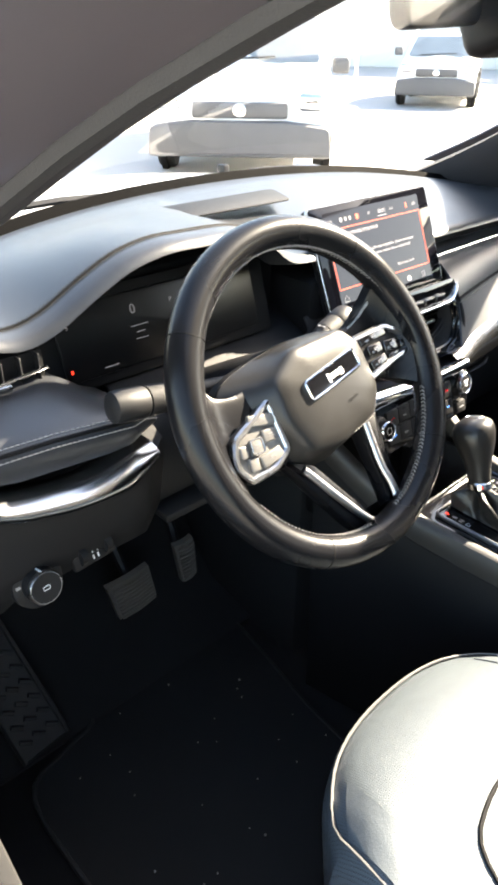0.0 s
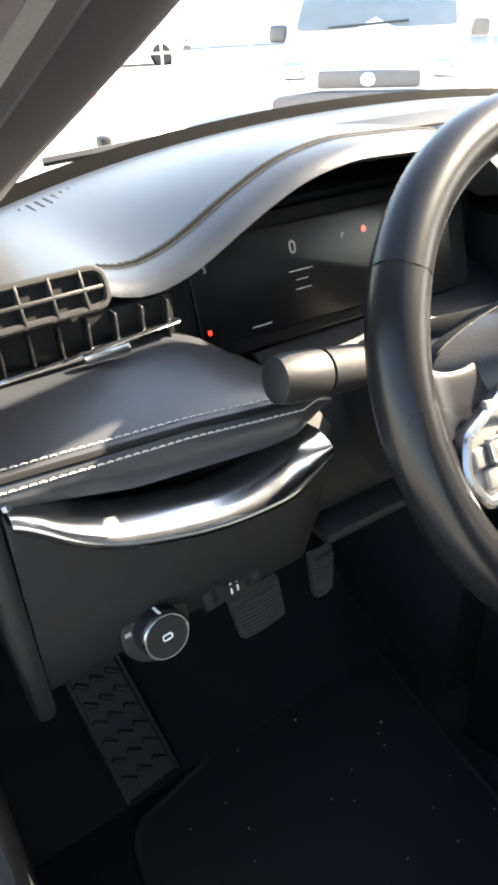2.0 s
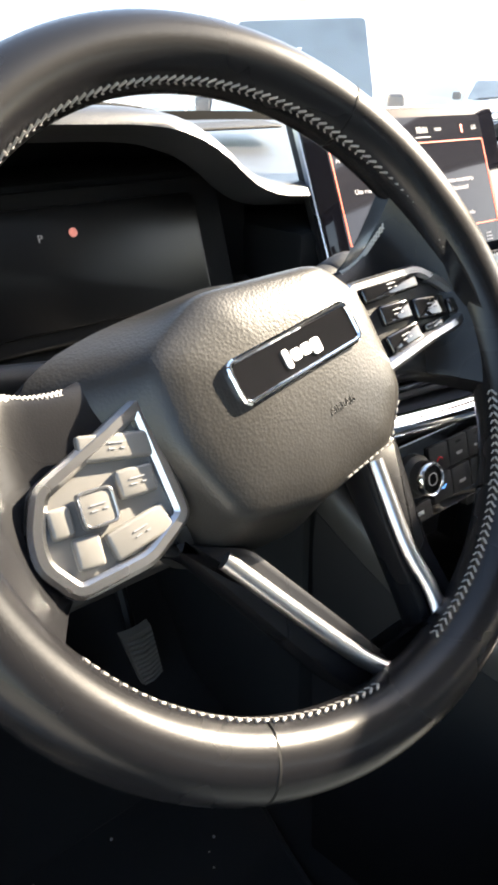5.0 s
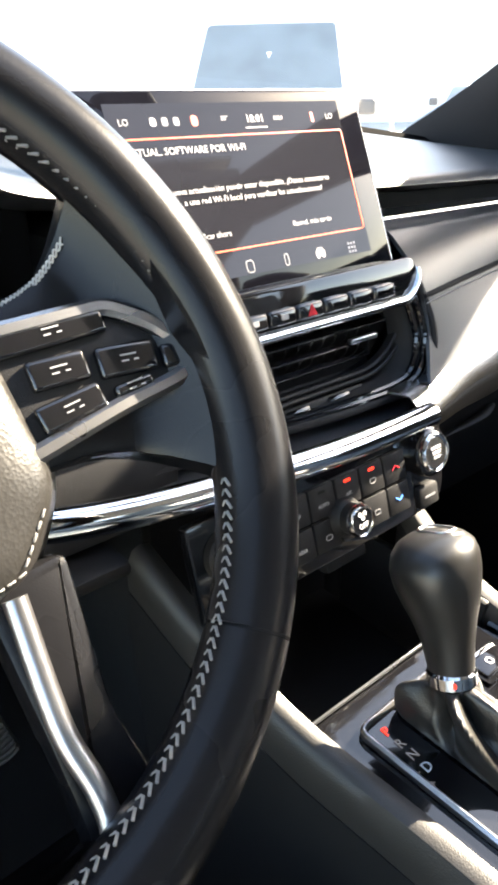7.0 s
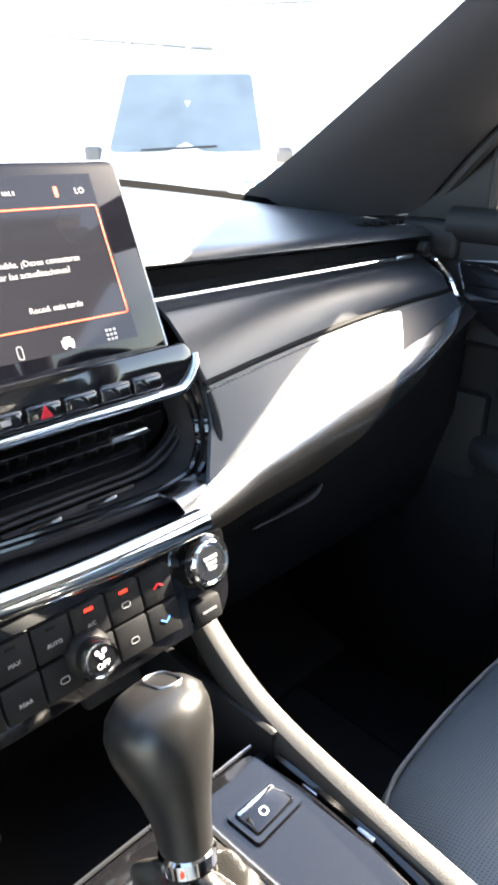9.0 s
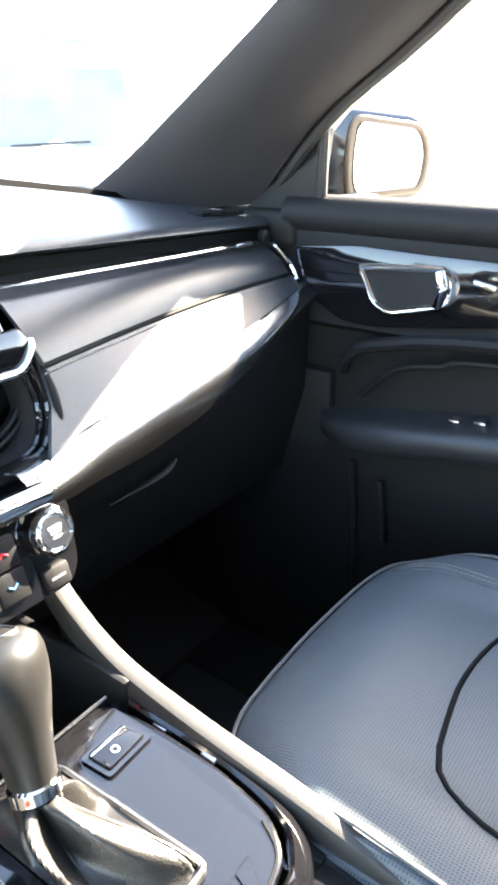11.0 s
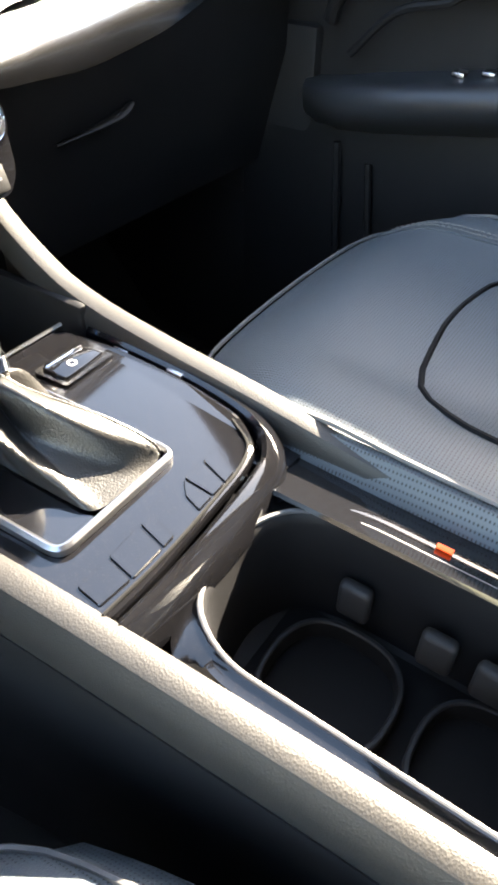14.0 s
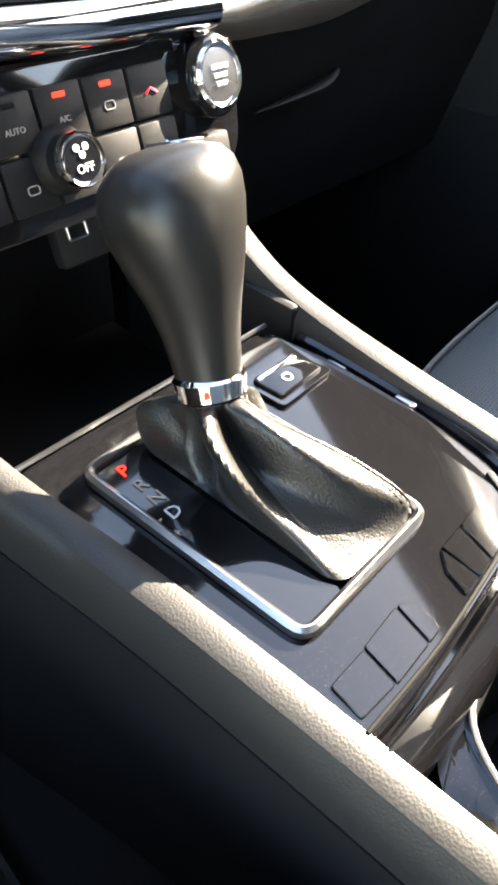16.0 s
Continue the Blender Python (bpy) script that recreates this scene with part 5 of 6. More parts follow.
wpart("cup_floor", box((0.350, -0.32, 0.2155), (0.10, 0.20, 0.004), 0.0015), M_DARK, con)
for yc in (-0.272, -0.368):
    wpart("cup_well", ring(rounded(rect(0.084, 0.084), 0.040, 10), 0.004, 0.016, 0.001, pose(0.350, yc, 0.2175)), M_PLASTIC, con)
for xt, yt in ((0.397, -0.262), (0.303, -0.282), (0.393, -0.318), (0.391, -0.352)):
    wpart("cup_tab", box((xt, yt, 0.252), (0.010, 0.022, 0.030), 0.004, 3), M_RUBBER, con)
wpart("arm_rest", box((0.355, -0.60, 0.31), (0.17, 0.36, 0.10), 0.03, 4), M_SEAT, con)
# glowing chip that stands for a small orange reflection in the gloss channel
wpart("lamp_window", box((0.4215, -0.300, 0.3045), (0.004, 0.010, 0.0014), 0.0004, 1), M_ORANGE, con)

# ---------- gear selector ----------
gear = thing("gear_selector", "leather gear selector with gathered boot and chrome collar", "gear selector", at=(0.328, -0.07, DECK))
ringc = Vector((0.326, -0.041, 0.378))
up = (Vector((0.3375, -0.0100, 0.459)) - ringc).normalized()
xx = Vector((1, 0, 0)) - up * up.x
xx.normalize()
yy = up.cross(xx)
kxm = Matrix(((xx.x, yy.x, up.x, ringc.x), (xx.y, yy.y, up.y, ringc.y), (xx.z, yy.z, up.z, ringc.z), (0, 0, 0, 1)))
rows = []
for z, rx, ry, ox in ((0.0030, 0.0150, 0.0160, 0.0), (0.0090, 0.0156, 0.0165, 0.0), (0.0250, 0.0176, 0.0184, -0.0004), (0.0400, 0.0212, 0.0216, -0.0014), (0.0550, 0.0262, 0.0258, -0.0032), (0.0680, 0.0300, 0.0288, -0.0046), (0.0800, 0.0316, 0.0300, -0.0050), (0.0890, 0.0304, 0.0290, -0.0040), (0.0960, 0.0262, 0.0255, -0.0020), (0.1005, 0.0190, 0.0195, 0.0), (0.1025, 0.0100, 0.0110, 0.001), (0.1030, 0.0030, 0.0040, 0.001)):
    rows.append([kxm @ Vector((ox + rx * math.cos(2 * math.pi * k / 32), ry * math.sin(2 * math.pi * k / 32), z)) for k in range(32)])
kb = wpart("knob", caps(grid(rows, close_v=True)), M_KNOB, gear, "smooth black leather knob")
wpart("knob_inlay", ring(rounded(rect(0.018, 0.026), 0.008, 6), 0.0015, 0.0015, 0.0004, kxm @ pose(0.003, 0.002, 0.1022)), M_SATIN, kb)
wpart("collar", lathe([(0.0145, -0.006), (0.0170, -0.004), (0.0172, 0.004), (0.0150, 0.0065)], 32, kxm), M_CHROME, gear, "chrome collar")
wpart("collar_light", box((0, 0, 0), (0.004, 0.001, 0.003), 0, 1, kxm @ pose(-0.012, -0.012, 0)), M_RED, gear)
# boot: four gathered sides from the gate up to the collar
base = rounded([(0.304, -0.011), (0.311, -0.137), (0.366, -0.137), (0.373, -0.130), (0.370, -0.06), (0.362, -0.009)], 0.012, 10)
dense = []
for i in range(len(base)):
    p, q = Vector(base[i]), Vector(base[(i + 1) % len(base)])
    n = max(1, int((q - p).length / 0.003))
    dense += [p.lerp(q, k / n) for k in range(n)]
base = dense
NB = len(base)
bc = Vector((0.333, -0.060))
CORNER = [math.atan2(y - bc.y, x - bc.x) for x, y in ((0.305, -0.012), (0.312, -0.135), (0.370, -0.134), (0.362, -0.010))]


def ridge(a, c, w):
    d = (a - c + math.pi) % (2 * math.pi) - math.pi
    return math.exp(-abs(d) / w)


FOLDS = [(CORNER[2], CORNER[2] - 0.55, 0.55, 0.011), (CORNER[1], CORNER[1] - 0.75, 0.50, 0.012), (CORNER[2] - 0.60, CORNER[2] - 0.9, 0.40, -0.011), (CORNER[2] + 0.75, CORNER[2] + 0.30, 0.55, -0.012), (CORNER[2] + 1.45, CORNER[2] + 0.9, 0.45, 0.006), (CORNER[1] - 0.95, CORNER[1] - 1.3, 0.5, -0.008), (CORNER[0], CORNER[0], 0.5, 0.008), (CORNER[3], CORNER[3], 0.5, 0.007)]
rows = []
NR = 41
for j in range(NR):
    t = j / (NR - 1)
    row = []
    for p in base:
        a = math.atan2(p.y - bc.y, p.x - bc.x)
        q = ringc + (xx * math.cos(a) + yy * math.sin(a)) * 0.0150 - up * 0.006
        b3 = Vector((p.x, p.y, DECK + 0.004 - 0.055 * max(0.0, -p.y - 0.02)))
        rg = max(ridge(a, c, 0.30) for c in CORNER)
        # leather hangs slack between the corners and draws in under the collar
        e = t ** (0.52 + 0.42 * rg)
        v = b3.lerp(q, e)
        v.z = b3.z + (q.z - b3.z) * (t ** 1.05)
        w = max(0.0, math.sin(math.pi * t)) ** 0.7
        # hard folds: ridges that twist as they climb, hollows between them
        push = 0.0
        for c0, c1, wid, amp in FOLDS:
            d = (a - (c0 + (c1 - c0) * t) + math.pi) % (2 * math.pi) - math.pi
            push += 1.7 * amp * max(0.0, 1 - abs(d) / wid)
        push += 0.0010 * math.sin(9 * t + 4.3 * a)
        v += Vector((math.cos(a), math.sin(a), 0.45)) * push * w
        row.append(v)
    rows.append(row)
for _ in range(1):
    sm_ = [[(rows[j][i - 1] + rows[j][i] * 2 + rows[j][(i + 1) % NB]) / 4 for i in range(NB)] for j in range(NR)]
    rows = [rows[0]] + [[(sm_[j - 1][i] + sm_[j][i] * 2 + sm_[j + 1][i]) / 4 for i in range(NB)] for j in range(1, NR - 1)] + [rows[-1]]
bt = wpart("boot", grid(rows, close_v=True), M_BOOT, gear, "gathered grained leather boot")
for c in (CORNER[2],):
    o = min(range(NB), key=lambda i: abs((math.atan2(base[i].y - bc.y, base[i].x - bc.x) - c + math.pi) % (2 * math.pi) - math.pi))
    out = Vector((math.cos(c), math.sin(c), 0.45)).normalized()
    sd_ = Vector((-math.sin(c), math.cos(c), 0))
    mid = [rows[j][o] + out * 0.0006 for j in range(1, NR)]
    wpart("boot_seam", tube(mid, 0.0009, 6), M_BOOT, bt)
    for sgn in (-1, 1):
        ln = []
        for j in range(1, NR):
            near = min(rows[j], key=lambda p: (p - (rows[j][o] + sd_ * 0.0032 * sgn)).length)
            ln.append(near + out * 0.0010)
        wpart("stitching", stitches(smooth_pts(ln[::3], 60), 0.0042, 0.0030, 0.00045), M_THREAD, bt, "pale double stitching")

# ---------- pedals, footrest, mat, switches ----------


def pedal(name, label, quad, ribs, thick, rail):
    a, b, c, d = [Vector(q) for q in quad]
    t = thing(name, label, "pedal", at=tuple((a + b + c + d) / 4))
    x, y = (b - a), (d - a)
    n = x.cross(y).normalized()
    if n.y > 0:
        n = -n
    rows = [[a.lerp(b, u).lerp(d.lerp(c, u), v) + n * 0.003 * math.sin(math.pi * u) for u in np.linspace(0, 1, 7)] for v in np.linspace(0, 1, 7)]
    wpart("pad", slab(rows, n, thick), M_PEDAL, t)
    for k in range(ribs):
        v = (k + 0.7) / (ribs + 0.4)
        p, q = a.lerp(d, v), b.lerp(c, v)
        wpart("rib", tube([p.lerp(q, 0.06) + n * 0.006, p.lerp(q, 0.5) + n * 0.009, p.lerp(q, 0.94) + n * 0.006], 0.0026, 6), M_PEDAL, t)
    wpart("arm", tube(smooth_pts(rail, 8), 0.009, 8), M_PLASTIC, t)
    return t


pedal("brake_pedal", "ribbed black rubber brake pedal, dusty", [(-0.068, 0.41, 0.100), (0.022, 0.41, 0.104), (0.048, 0.43, 0.000), (-0.038, 0.43, -0.010)], 9, 0.012, [(-0.01, 0.44, 0.08), (-0.01, 0.50, 0.18), (0.0, 0.52, 0.36)])
pedal("accelerator_pedal", "ribbed black accelerator pedal", [(0.076, 0.40, 0.124), (0.120, 0.40, 0.124), (0.146, 0.43, 0.004), (0.112, 0.43, -0.006)], 10, 0.012, [(0.11, 0.44, 0.08), (0.12, 0.50, 0.2), (0.12, 0.52, 0.34)])
fr = thing("foot_rest", "black moulded rubber foot rest", "foot rest", at=(-0.25, 0.4, -0.1))
q = [Vector(p) for p in ((-0.322, 0.52, 0.14), (-0.250, 0.52, 0.14), (-0.205, 0.36, -0.115), (-0.292, 0.35, -0.115))]
rows = [[q[0].lerp(q[1], u).lerp(q[3].lerp(q[2], u), v) for u in np.linspace(0, 1, 5)] for v in np.linspace(0, 1, 9)]
nf = (q[1] - q[0]).cross(q[3] - q[0]).normalized()
nf = nf if nf.z > 0 else -nf
wpart("plate", slab(rows, nf, 0.05), M_RUBBER, fr)
for cx in (0.2, 0.5, 0.8):
    for k in range(9):
        v = 0.08 + k * 0.1
        a = q[0].lerp(q[1], cx - 0.10).lerp(q[3].lerp(q[2], cx - 0.10), v)
        b = q[0].lerp(q[1], cx + 0.10).lerp(q[3].lerp(q[2], cx + 0.10), v + 0.04)
        wpart("tread", tube([a + nf * 0.002, b + nf * 0.002], 0.0045, 6), M_RUBBER, fr)
wpart("border", tube([p + nf * 0.002 for p in (q[0], q[1], q[2], q[3])], 0.005, 6, closed=True), M_RUBBER, fr)
mt = thing("floor_mat", "black carpet floor mat with a bound edge and crumbs", "floor mat", at=(-0.05, 0.1, -0.14))
MP = smooth_pts([(-0.30, -0.32, 0), (-0.31, 0.1, 0), (-0.305, 0.30, 0), (-0.22, 0.34, 0), (-0.155, 0.36, 0), (-0.15, 0.43, 0), (-0.10, 0.50, 0.012), (0.02, 0.515, 0.02), (0.08, 0.46, 0), (0.11, 0.405, 0), (0.16, 0.41, 0), (0.20, 0.385, 0), (0.185, 0.26, 0), (0.16, 0.10, 0), (0.15, -0.1, 0), (0.15, -0.32, 0)], 70)
mb = bmesh.new()
f0 = mb.faces.new([mb.verts.new((p.x, p.y, -0.142 + p.z)) for p in MP])
rr = bmesh.ops.extrude_face_region(mb, geom=[f0])
bmesh.ops.translate(mb, vec=(0, 0, 0.010), verts=[v for v in rr["geom"] if isinstance(v, bmesh.types.BMVert)])
wpart("carpet", mb, M_MAT, mt, smooth=False)
wpart("bound_edge", tube([(p.x, p.y, -0.133 + p.z) for p in MP], 0.0045, 6), M_RUBBER, mt)
random.seed(4)
for k in range(34):
    x, y = random.uniform(-0.25, 0.14), random.uniform(-0.05, 0.47)
    s = random.uniform(0.0010, 0.0024)
    crumb = bmesh.new()
    bmesh.ops.create_icosphere(crumb, subdivisions=1, radius=s, matrix=Matrix.Translation((x, y, -0.131)))
    wpart("crumb", crumb, M_STITCH, mt)
lk = thing("headlamp_switch", "round black headlamp switch with silver marks", "light switch", m=basis((-0.297, 0.118, 0.462), (1, 0.05, 0), (0, 0.25, 1)))
part("bezel", lathe([(0.0285, 0), (0.0275, 0.006), (0.024, 0.007)], 36), M_PLASTIC, lk)
part("knob", lathe([(0.0190, 0.004), (0.0180, 0.021), (0.0162, 0.0245), (0.0, 0.0240)], 32), M_PLASTIC, lk)
part("knob_ring", lathe([(0.0186, 0.0195), (0.0186, 0.0220), (0.0174, 0.0240)], 32), M_SATIN, lk)
part("pointer", box((0, 0.0175, 0.016), (0.0022, 0.003, 0.012), 0.0004, 1), M_WHITE, lk)
part("mark", join(*[box((0.0225 * math.cos(a), 0.0225 * math.sin(a), 0.0072), (0.005, 0.003, 0.0006)) for a in (0.5, 0.95, 1.4, 1.85, 2.3, 2.9)]), M_DIM, lk)
part("pictogram", ring(rounded(rect(0.008, 0.005), 0.002), 0.0009, 0.0006, 0.0001, pose(0, 0, 0.0241)), M_WHITE, lk)
dm = thing("dimmer_switch", "small dimmer thumbwheel panel beside the headlamp switch", "dimmer switch", m=basis((-0.228, 0.120, 0.466), (1, 0.08, 0), (0, 0.25, 1)))
part("plate", box((0, 0, 0), (0.056, 0.032, 0.008), 0.004, 2), M_PLASTIC, dm)
for x in (-0.016, 0.016):
    part("thumbwheel", lathe([(0.0, -0.004), (0.011, -0.004), (0.011, 0.004), (0.0, 0.004)], 20, pose(x, 0, 0.002, 0, 90)), M_SOFT, dm)
part("mark", join(*[box((x, y, 0.0044), (0.0016, 0.005, 0.0006)) for x in (-0.003, 0.003) for y in (-0.008, 0.0, 0.008)]), M_WHITE, dm)

# ---------- seats ----------


def seat(name, label, cx, front, zt, half, group, corner, sides):
    t = thing(name, label, "car seat", at=(cx, front - 0.3, -0.13), group=group)
    NX, NY = 22, 26

    def surf(u, v):
        # u across -1..1, v from the nose back 0..1
        w = half * (1 - corner + corner * math.sin(min(1, v * 2.2) * math.pi / 2))
        bol = max(0, (abs(u) - 0.55) / 0.45)
        x = cx + w * u
        nose = math.sin(min(1, v / 0.16) * math.pi / 2)
        curve = (0.05 * u ** 4 + 0.035 * u * u) if corner > 0.1 else (0.034 * u ** 8 + 0.014 * u * u)
        y = front - curve - 0.54 * v
        z = zt - 0.035 * (1 - nose) ** 1 - 0.05 * v * 0.6 + (0.018 if corner > 0.1 else 0.035) * bol * math.sin(min(1, v * 1.6) * math.pi / 2) * (1 - bol * 0.75)
        return Vector((x, y, z))
    rows = []
    for j in range(NY + 1):
        v = j / NY
        row = [surf(-1, v) + Vector((-0.012, -0.0, -0.20)), surf(-1, v) + Vector((-0.022, 0, -0.08)), surf(-1, v) + Vector((-0.012, 0, -0.018))]
        row += [surf(-1 + 2 * i / NX, v) for i in range(NX + 1)]
        row += [surf(1, v) + Vector((0.012, 0, -0.018)), surf(1, v) + Vector((0.022, 0, -0.08)), surf(1, v) + Vector((0.012, 0, -0.20))]
        rows.append(row)
    f0 = rows[0]
    front_rows = [[p + Vector((0, -0.02, 0)) * 0 + Vector((0, 0.004, -0.14)) if k not in (0, len(f0) - 1) else p for k, p in enumerate(f0)], [p + Vector((0, 0.014, -0.05)) if 2 < k < len(f0) - 3 else p for k, p in enumerate(f0)], [p + Vector((0, 0.010, -0.016)) if 2 < k < len(f0) - 3 else p for k, p in enumerate(f0)]]
    wpart("cushion", grid(front_rows + rows, 0.004), M_PERF, t, "perforated grey-black leather cushion")
    edge = [surf(-0.97, v) + Vector((0, 0, 0.002)) for v in np.linspace(1, 0.0, 18)] + [surf(u, 0.0) + Vector((0, 0.004, 0.0)) for u in np.linspace(-0.93, 0.93, 18)] + [surf(0.97, v) + Vector((0, 0, 0.002)) for v in np.linspace(0.0, 1, 18)]
    wpart("piping", tube(smooth_pts(edge[::2], 70), 0.0020, 6), M_PIPING, t, "pale piping along the cushion edge")
    # insert seam and smooth bolsters
    sl = 0.54 if corner > 0.1 else 0.69
    ln = [surf(-sl, v) for v in np.linspace(1, 0.46, 8)] + [surf(-sl * 0.96, 0.38), surf(-sl * 0.76, 0.315), surf(-0.2, 0.295), surf(0, 0.29), surf(0.2, 0.295), surf(0.38, 0.31), surf(0.50, 0.36)] + [surf(0.54, v) for v in np.linspace(0.44, 1, 8)]
    wpart("seam", tube([p + Vector((0, 0, 0.0006)) for p in smooth_pts(ln, 60)], 0.0024, 6), M_DARK, t)
    for s in sides:
        bol = []
        for v in np.linspace(0.03, 1, 22):
            bol.append([surf(s * uu, v) + Vector((0, 0, 0.0016)) for uu in (0.68, 0.76, 0.85, 0.935)])
        wpart("bolster", grid(bol, 0.002), M_SEAT, t, "smooth leather bolster")
        if corner < 0.1:
            for du in (0.70, 0.735):
                wpart("stitching", stitches([surf(s * du, v) + Vector((0, 0, 0.0035)) for v in np.linspace(0.05, 0.98, 24)], 0.006, 0.004, 0.0006), M_THREAD, t)
    rows = []
    for j in range(13):
        v = j / 12
        y, z = front - 0.53 - 0.22 * v, zt - 0.10 + 0.62 * v
        w = half * (0.95 - 0.30 * v ** 3)
        rows.append([(cx + w * u, y + 0.05 * max(0, abs(u) - 0.5) * 2 - (0.11 if k in (0, 12) else 0), z) for k, u in enumerate(np.linspace(-1, 1, 13))])
    wpart("backrest", grid(rows, -0.09), M_SEAT, t)
    wpart("headrest", box((cx, front - 0.80, zt + 0.60), (0.26, 0.10, 0.17), 0.04, 4), M_SEAT, t)
    wpart("seat_base", box((cx, front - 0.32, -0.02), (half * 1.6, 0.46, 0.20), 0.03), M_PLASTIC, t)
    return t


seat("driver_seat", "perforated black leather driver's seat with pale piping", 0.012, -0.128, 0.282, 0.212, "front seats", 0.14, (-1, 1))
seat("passenger_seat", "perforated black leather passenger seat with pale piping", 0.655, -0.053, 0.321, 0.204, "front seats", 0.06, (1,))
wb = thing("rear_bench", "dark leather rear bench seat", "car seat", at=(CX, -1.4, -0.1))
wpart("cushion", box((CX, -1.35, 0.12), (1.22, 0.5, 0.28), 0.06, 4), M_SEAT, wb)
wpart("backrest", box((0, 0, 0), (1.22, 0.14, 0.62), 0.05, 4, pose(CX, -1.66, 0.52, -16)), M_SEAT, wb)

# ---------- passenger door ----------
dr = thing("door_1", "closed passenger door with gloss black panel and chrome handle", "car door", at=(1.05, -0.2, 0.2), kind="structure")
rows = []
for y in np.linspace(0.26, -0.72, 22):
    # rise lifts the unseen rear of the panel to keep sun off the seat
    rise = 0.085 * min(1.0, max(0.0, (-0.28 - y) / 0.26))
    rows.append([(1.065, y, 0.668 + rise), (1.040, y, 0.660 + rise), (1.032, y, 0.640 + rise * 0.8), (1.034, y, 0.60), (1.040, y, 0.56), (1.036, y, 0.52), (1.030, y, 0.505), (1.045, y, 0.495), (1.052, y, 0.45), (1.045, y, 0.40), (1.046, y, 0.36), (1.030, y, 0.30), (1.026, y, 0.15), (1.030, y, -0.05), (1.05, y, -0.17)])
wpart("panel", grid(rows, 0.02), M_SOFT, dr, "black grained door panel")
# ledge climbs likewise out of view, shading the passenger seat
wpart("window_ledge", tube(smooth_pts([(1.048, 0.24, 0.656), (1.046, -0.28, 0.656), (1.046, -0.40, 0.690), (1.046, -0.54, 0.735), (1.046, -0.72, 0.755)], 24), 0.028, 10), M_SOFT, dr)
DM = basis((1.030, 0.02, 0.563), (0, -1, 0), (0.06, 0, 1))
wpart("gloss_panel", prism(rounded([(-0.205, 0.048), (-0.10, 0.057), (0.0, 0.053), (0.20, 0.050), (0.25, 0.02), (0.22, -0.016), (0.12, -0.028), (-0.06, -0.052), (-0.115, -0.050), (-0.175, -0.018)], 0.016, 5), 0.006, 0.002, 2, DM @ pose(0, 0, -0.002)), M_GLOSS, dr, "gloss black handle surround")
HO = rounded([(-0.095, 0.034), (0.034, 0.042), (0.052, 0.020), (0.048, -0.006), (0.036, -0.014), (-0.040, -0.032), (-0.066, -0.020)], 0.012, 6)
wpart("handle_bezel", ring(HO, 0.0085, 0.012, 0.003, DM @ pose(0, 0, 0.002)), M_CHROME, dr, "bright chrome handle bezel")
wpart("handle_cup", prism([(x * 0.9, y * 0.85) for x, y in HO], 0.002, m=DM @ pose(0, 0, 0.003)), M_PLASTIC, dr)
wpart("door_handle", tube([DM @ Vector(p) for p in smooth_pts([(0.030, 0.034, 0.012), (0.036, 0.020, 0.017), (0.036, 0.006, 0.017), (0.030, -0.010, 0.012)], 10)], 0.009, 8, flat=0.6), M_CHROME, dr, "chrome door pull")
wpart("lock_lever", box((0, 0, 0), (0.03, 0.008, 0.008), 0.002, 2, DM @ pose(0.085, 0.022, 0.006, 0, 0, -10)), M_CHROME, dr)
wpart("belt_line", tube(smooth_pts([(1.024, 0.128, 0.440), (1.016, 0.112, 0.470), (1.012, 0.062, 0.492), (1.012, -0.11, 0.516), (1.012, -0.7, 0.540)], 30), 0.010, 8), M_SOFT, dr, "padded belt line roll")
wpart("pocket_line", tube(smooth_pts([(1.030, 0.100, 0.405), (1.022, 0.042, 0.456), (1.020, -0.02, 0.472), (1.020, -0.116, 0.488), (1.020, -0.7, 0.505)], 30), 0.005, 8), M_SOFT, dr)
rows = []
for y in np.linspace(0.16, -0.70, 18):
    e = max(0, (y - 0.08) / 0.08)
    h = max(-0.022, min(0.03, -0.16 * y - 0.006))
    rows.append([(1.046, y, 0.402 + h - 0.01 * e), (0.985 + 0.04 * e, y, 0.400 + h - 0.01 * e), (0.970 + 0.050 * e, y, 0.395 + h - 0.01 * e), (0.963 + 0.055 * e, y, 0.384 + h), (0.963 + 0.055 * e, y, 0.372 + h), (0.972 + 0.05 * e, y, 0.356 + h), (1.046, y, 0.325 + h)])
wpart("arm_rest", grid(rows, 0.004), M_LEATHER, dr, "padded black arm rest")
for k in range(2):
    wpart("window_switch", box((1.008, -0.055 - k * 0.035, 0.4075 + k * 0.005), (0.018, 0.016, 0.006), 0.002), M_SATIN, dr)
wpart("pocket_rib", tube([(1.018, 0.10, 0.30), (1.012, 0.085, 0.15), (1.02, 0.08, -0.05)], 0.006, 6), M_PLASTIC, dr)
wpart("pocket_rib", tube([(1.018, 0.05, 0.28), (1.012, 0.035, 0.18)], 0.005, 6), M_PLASTIC, dr)
wpart("mirror_triangle", prism([(0.32, 0.655), (0.19, 0.655), (0.175, 0.78)], 0.02, 0.003, 2, basis((1.035, 0, 0), (0, 1, 0), (0, 0, 1))), M_PLASTIC, dr, "black mirror corner cover")
rows = [[(1.075 - 0.11 * v, y - 0.0 * v, 0.66 + 0.36 * v) for v in np.linspace(0, 1, 5)] for y in np.linspace(0.18, -0.70, 6)]
wpart("pane", grid(rows), M_GLASS, dr, "clear door glass").visible_shadow = False
wpart("front_frame", tube([(1.045, 0.188, 0.66), (1.035, 0.182, 0.72), (1.02, 0.172, 0.785)], 0.008, 8), M_RUBBER, dr)
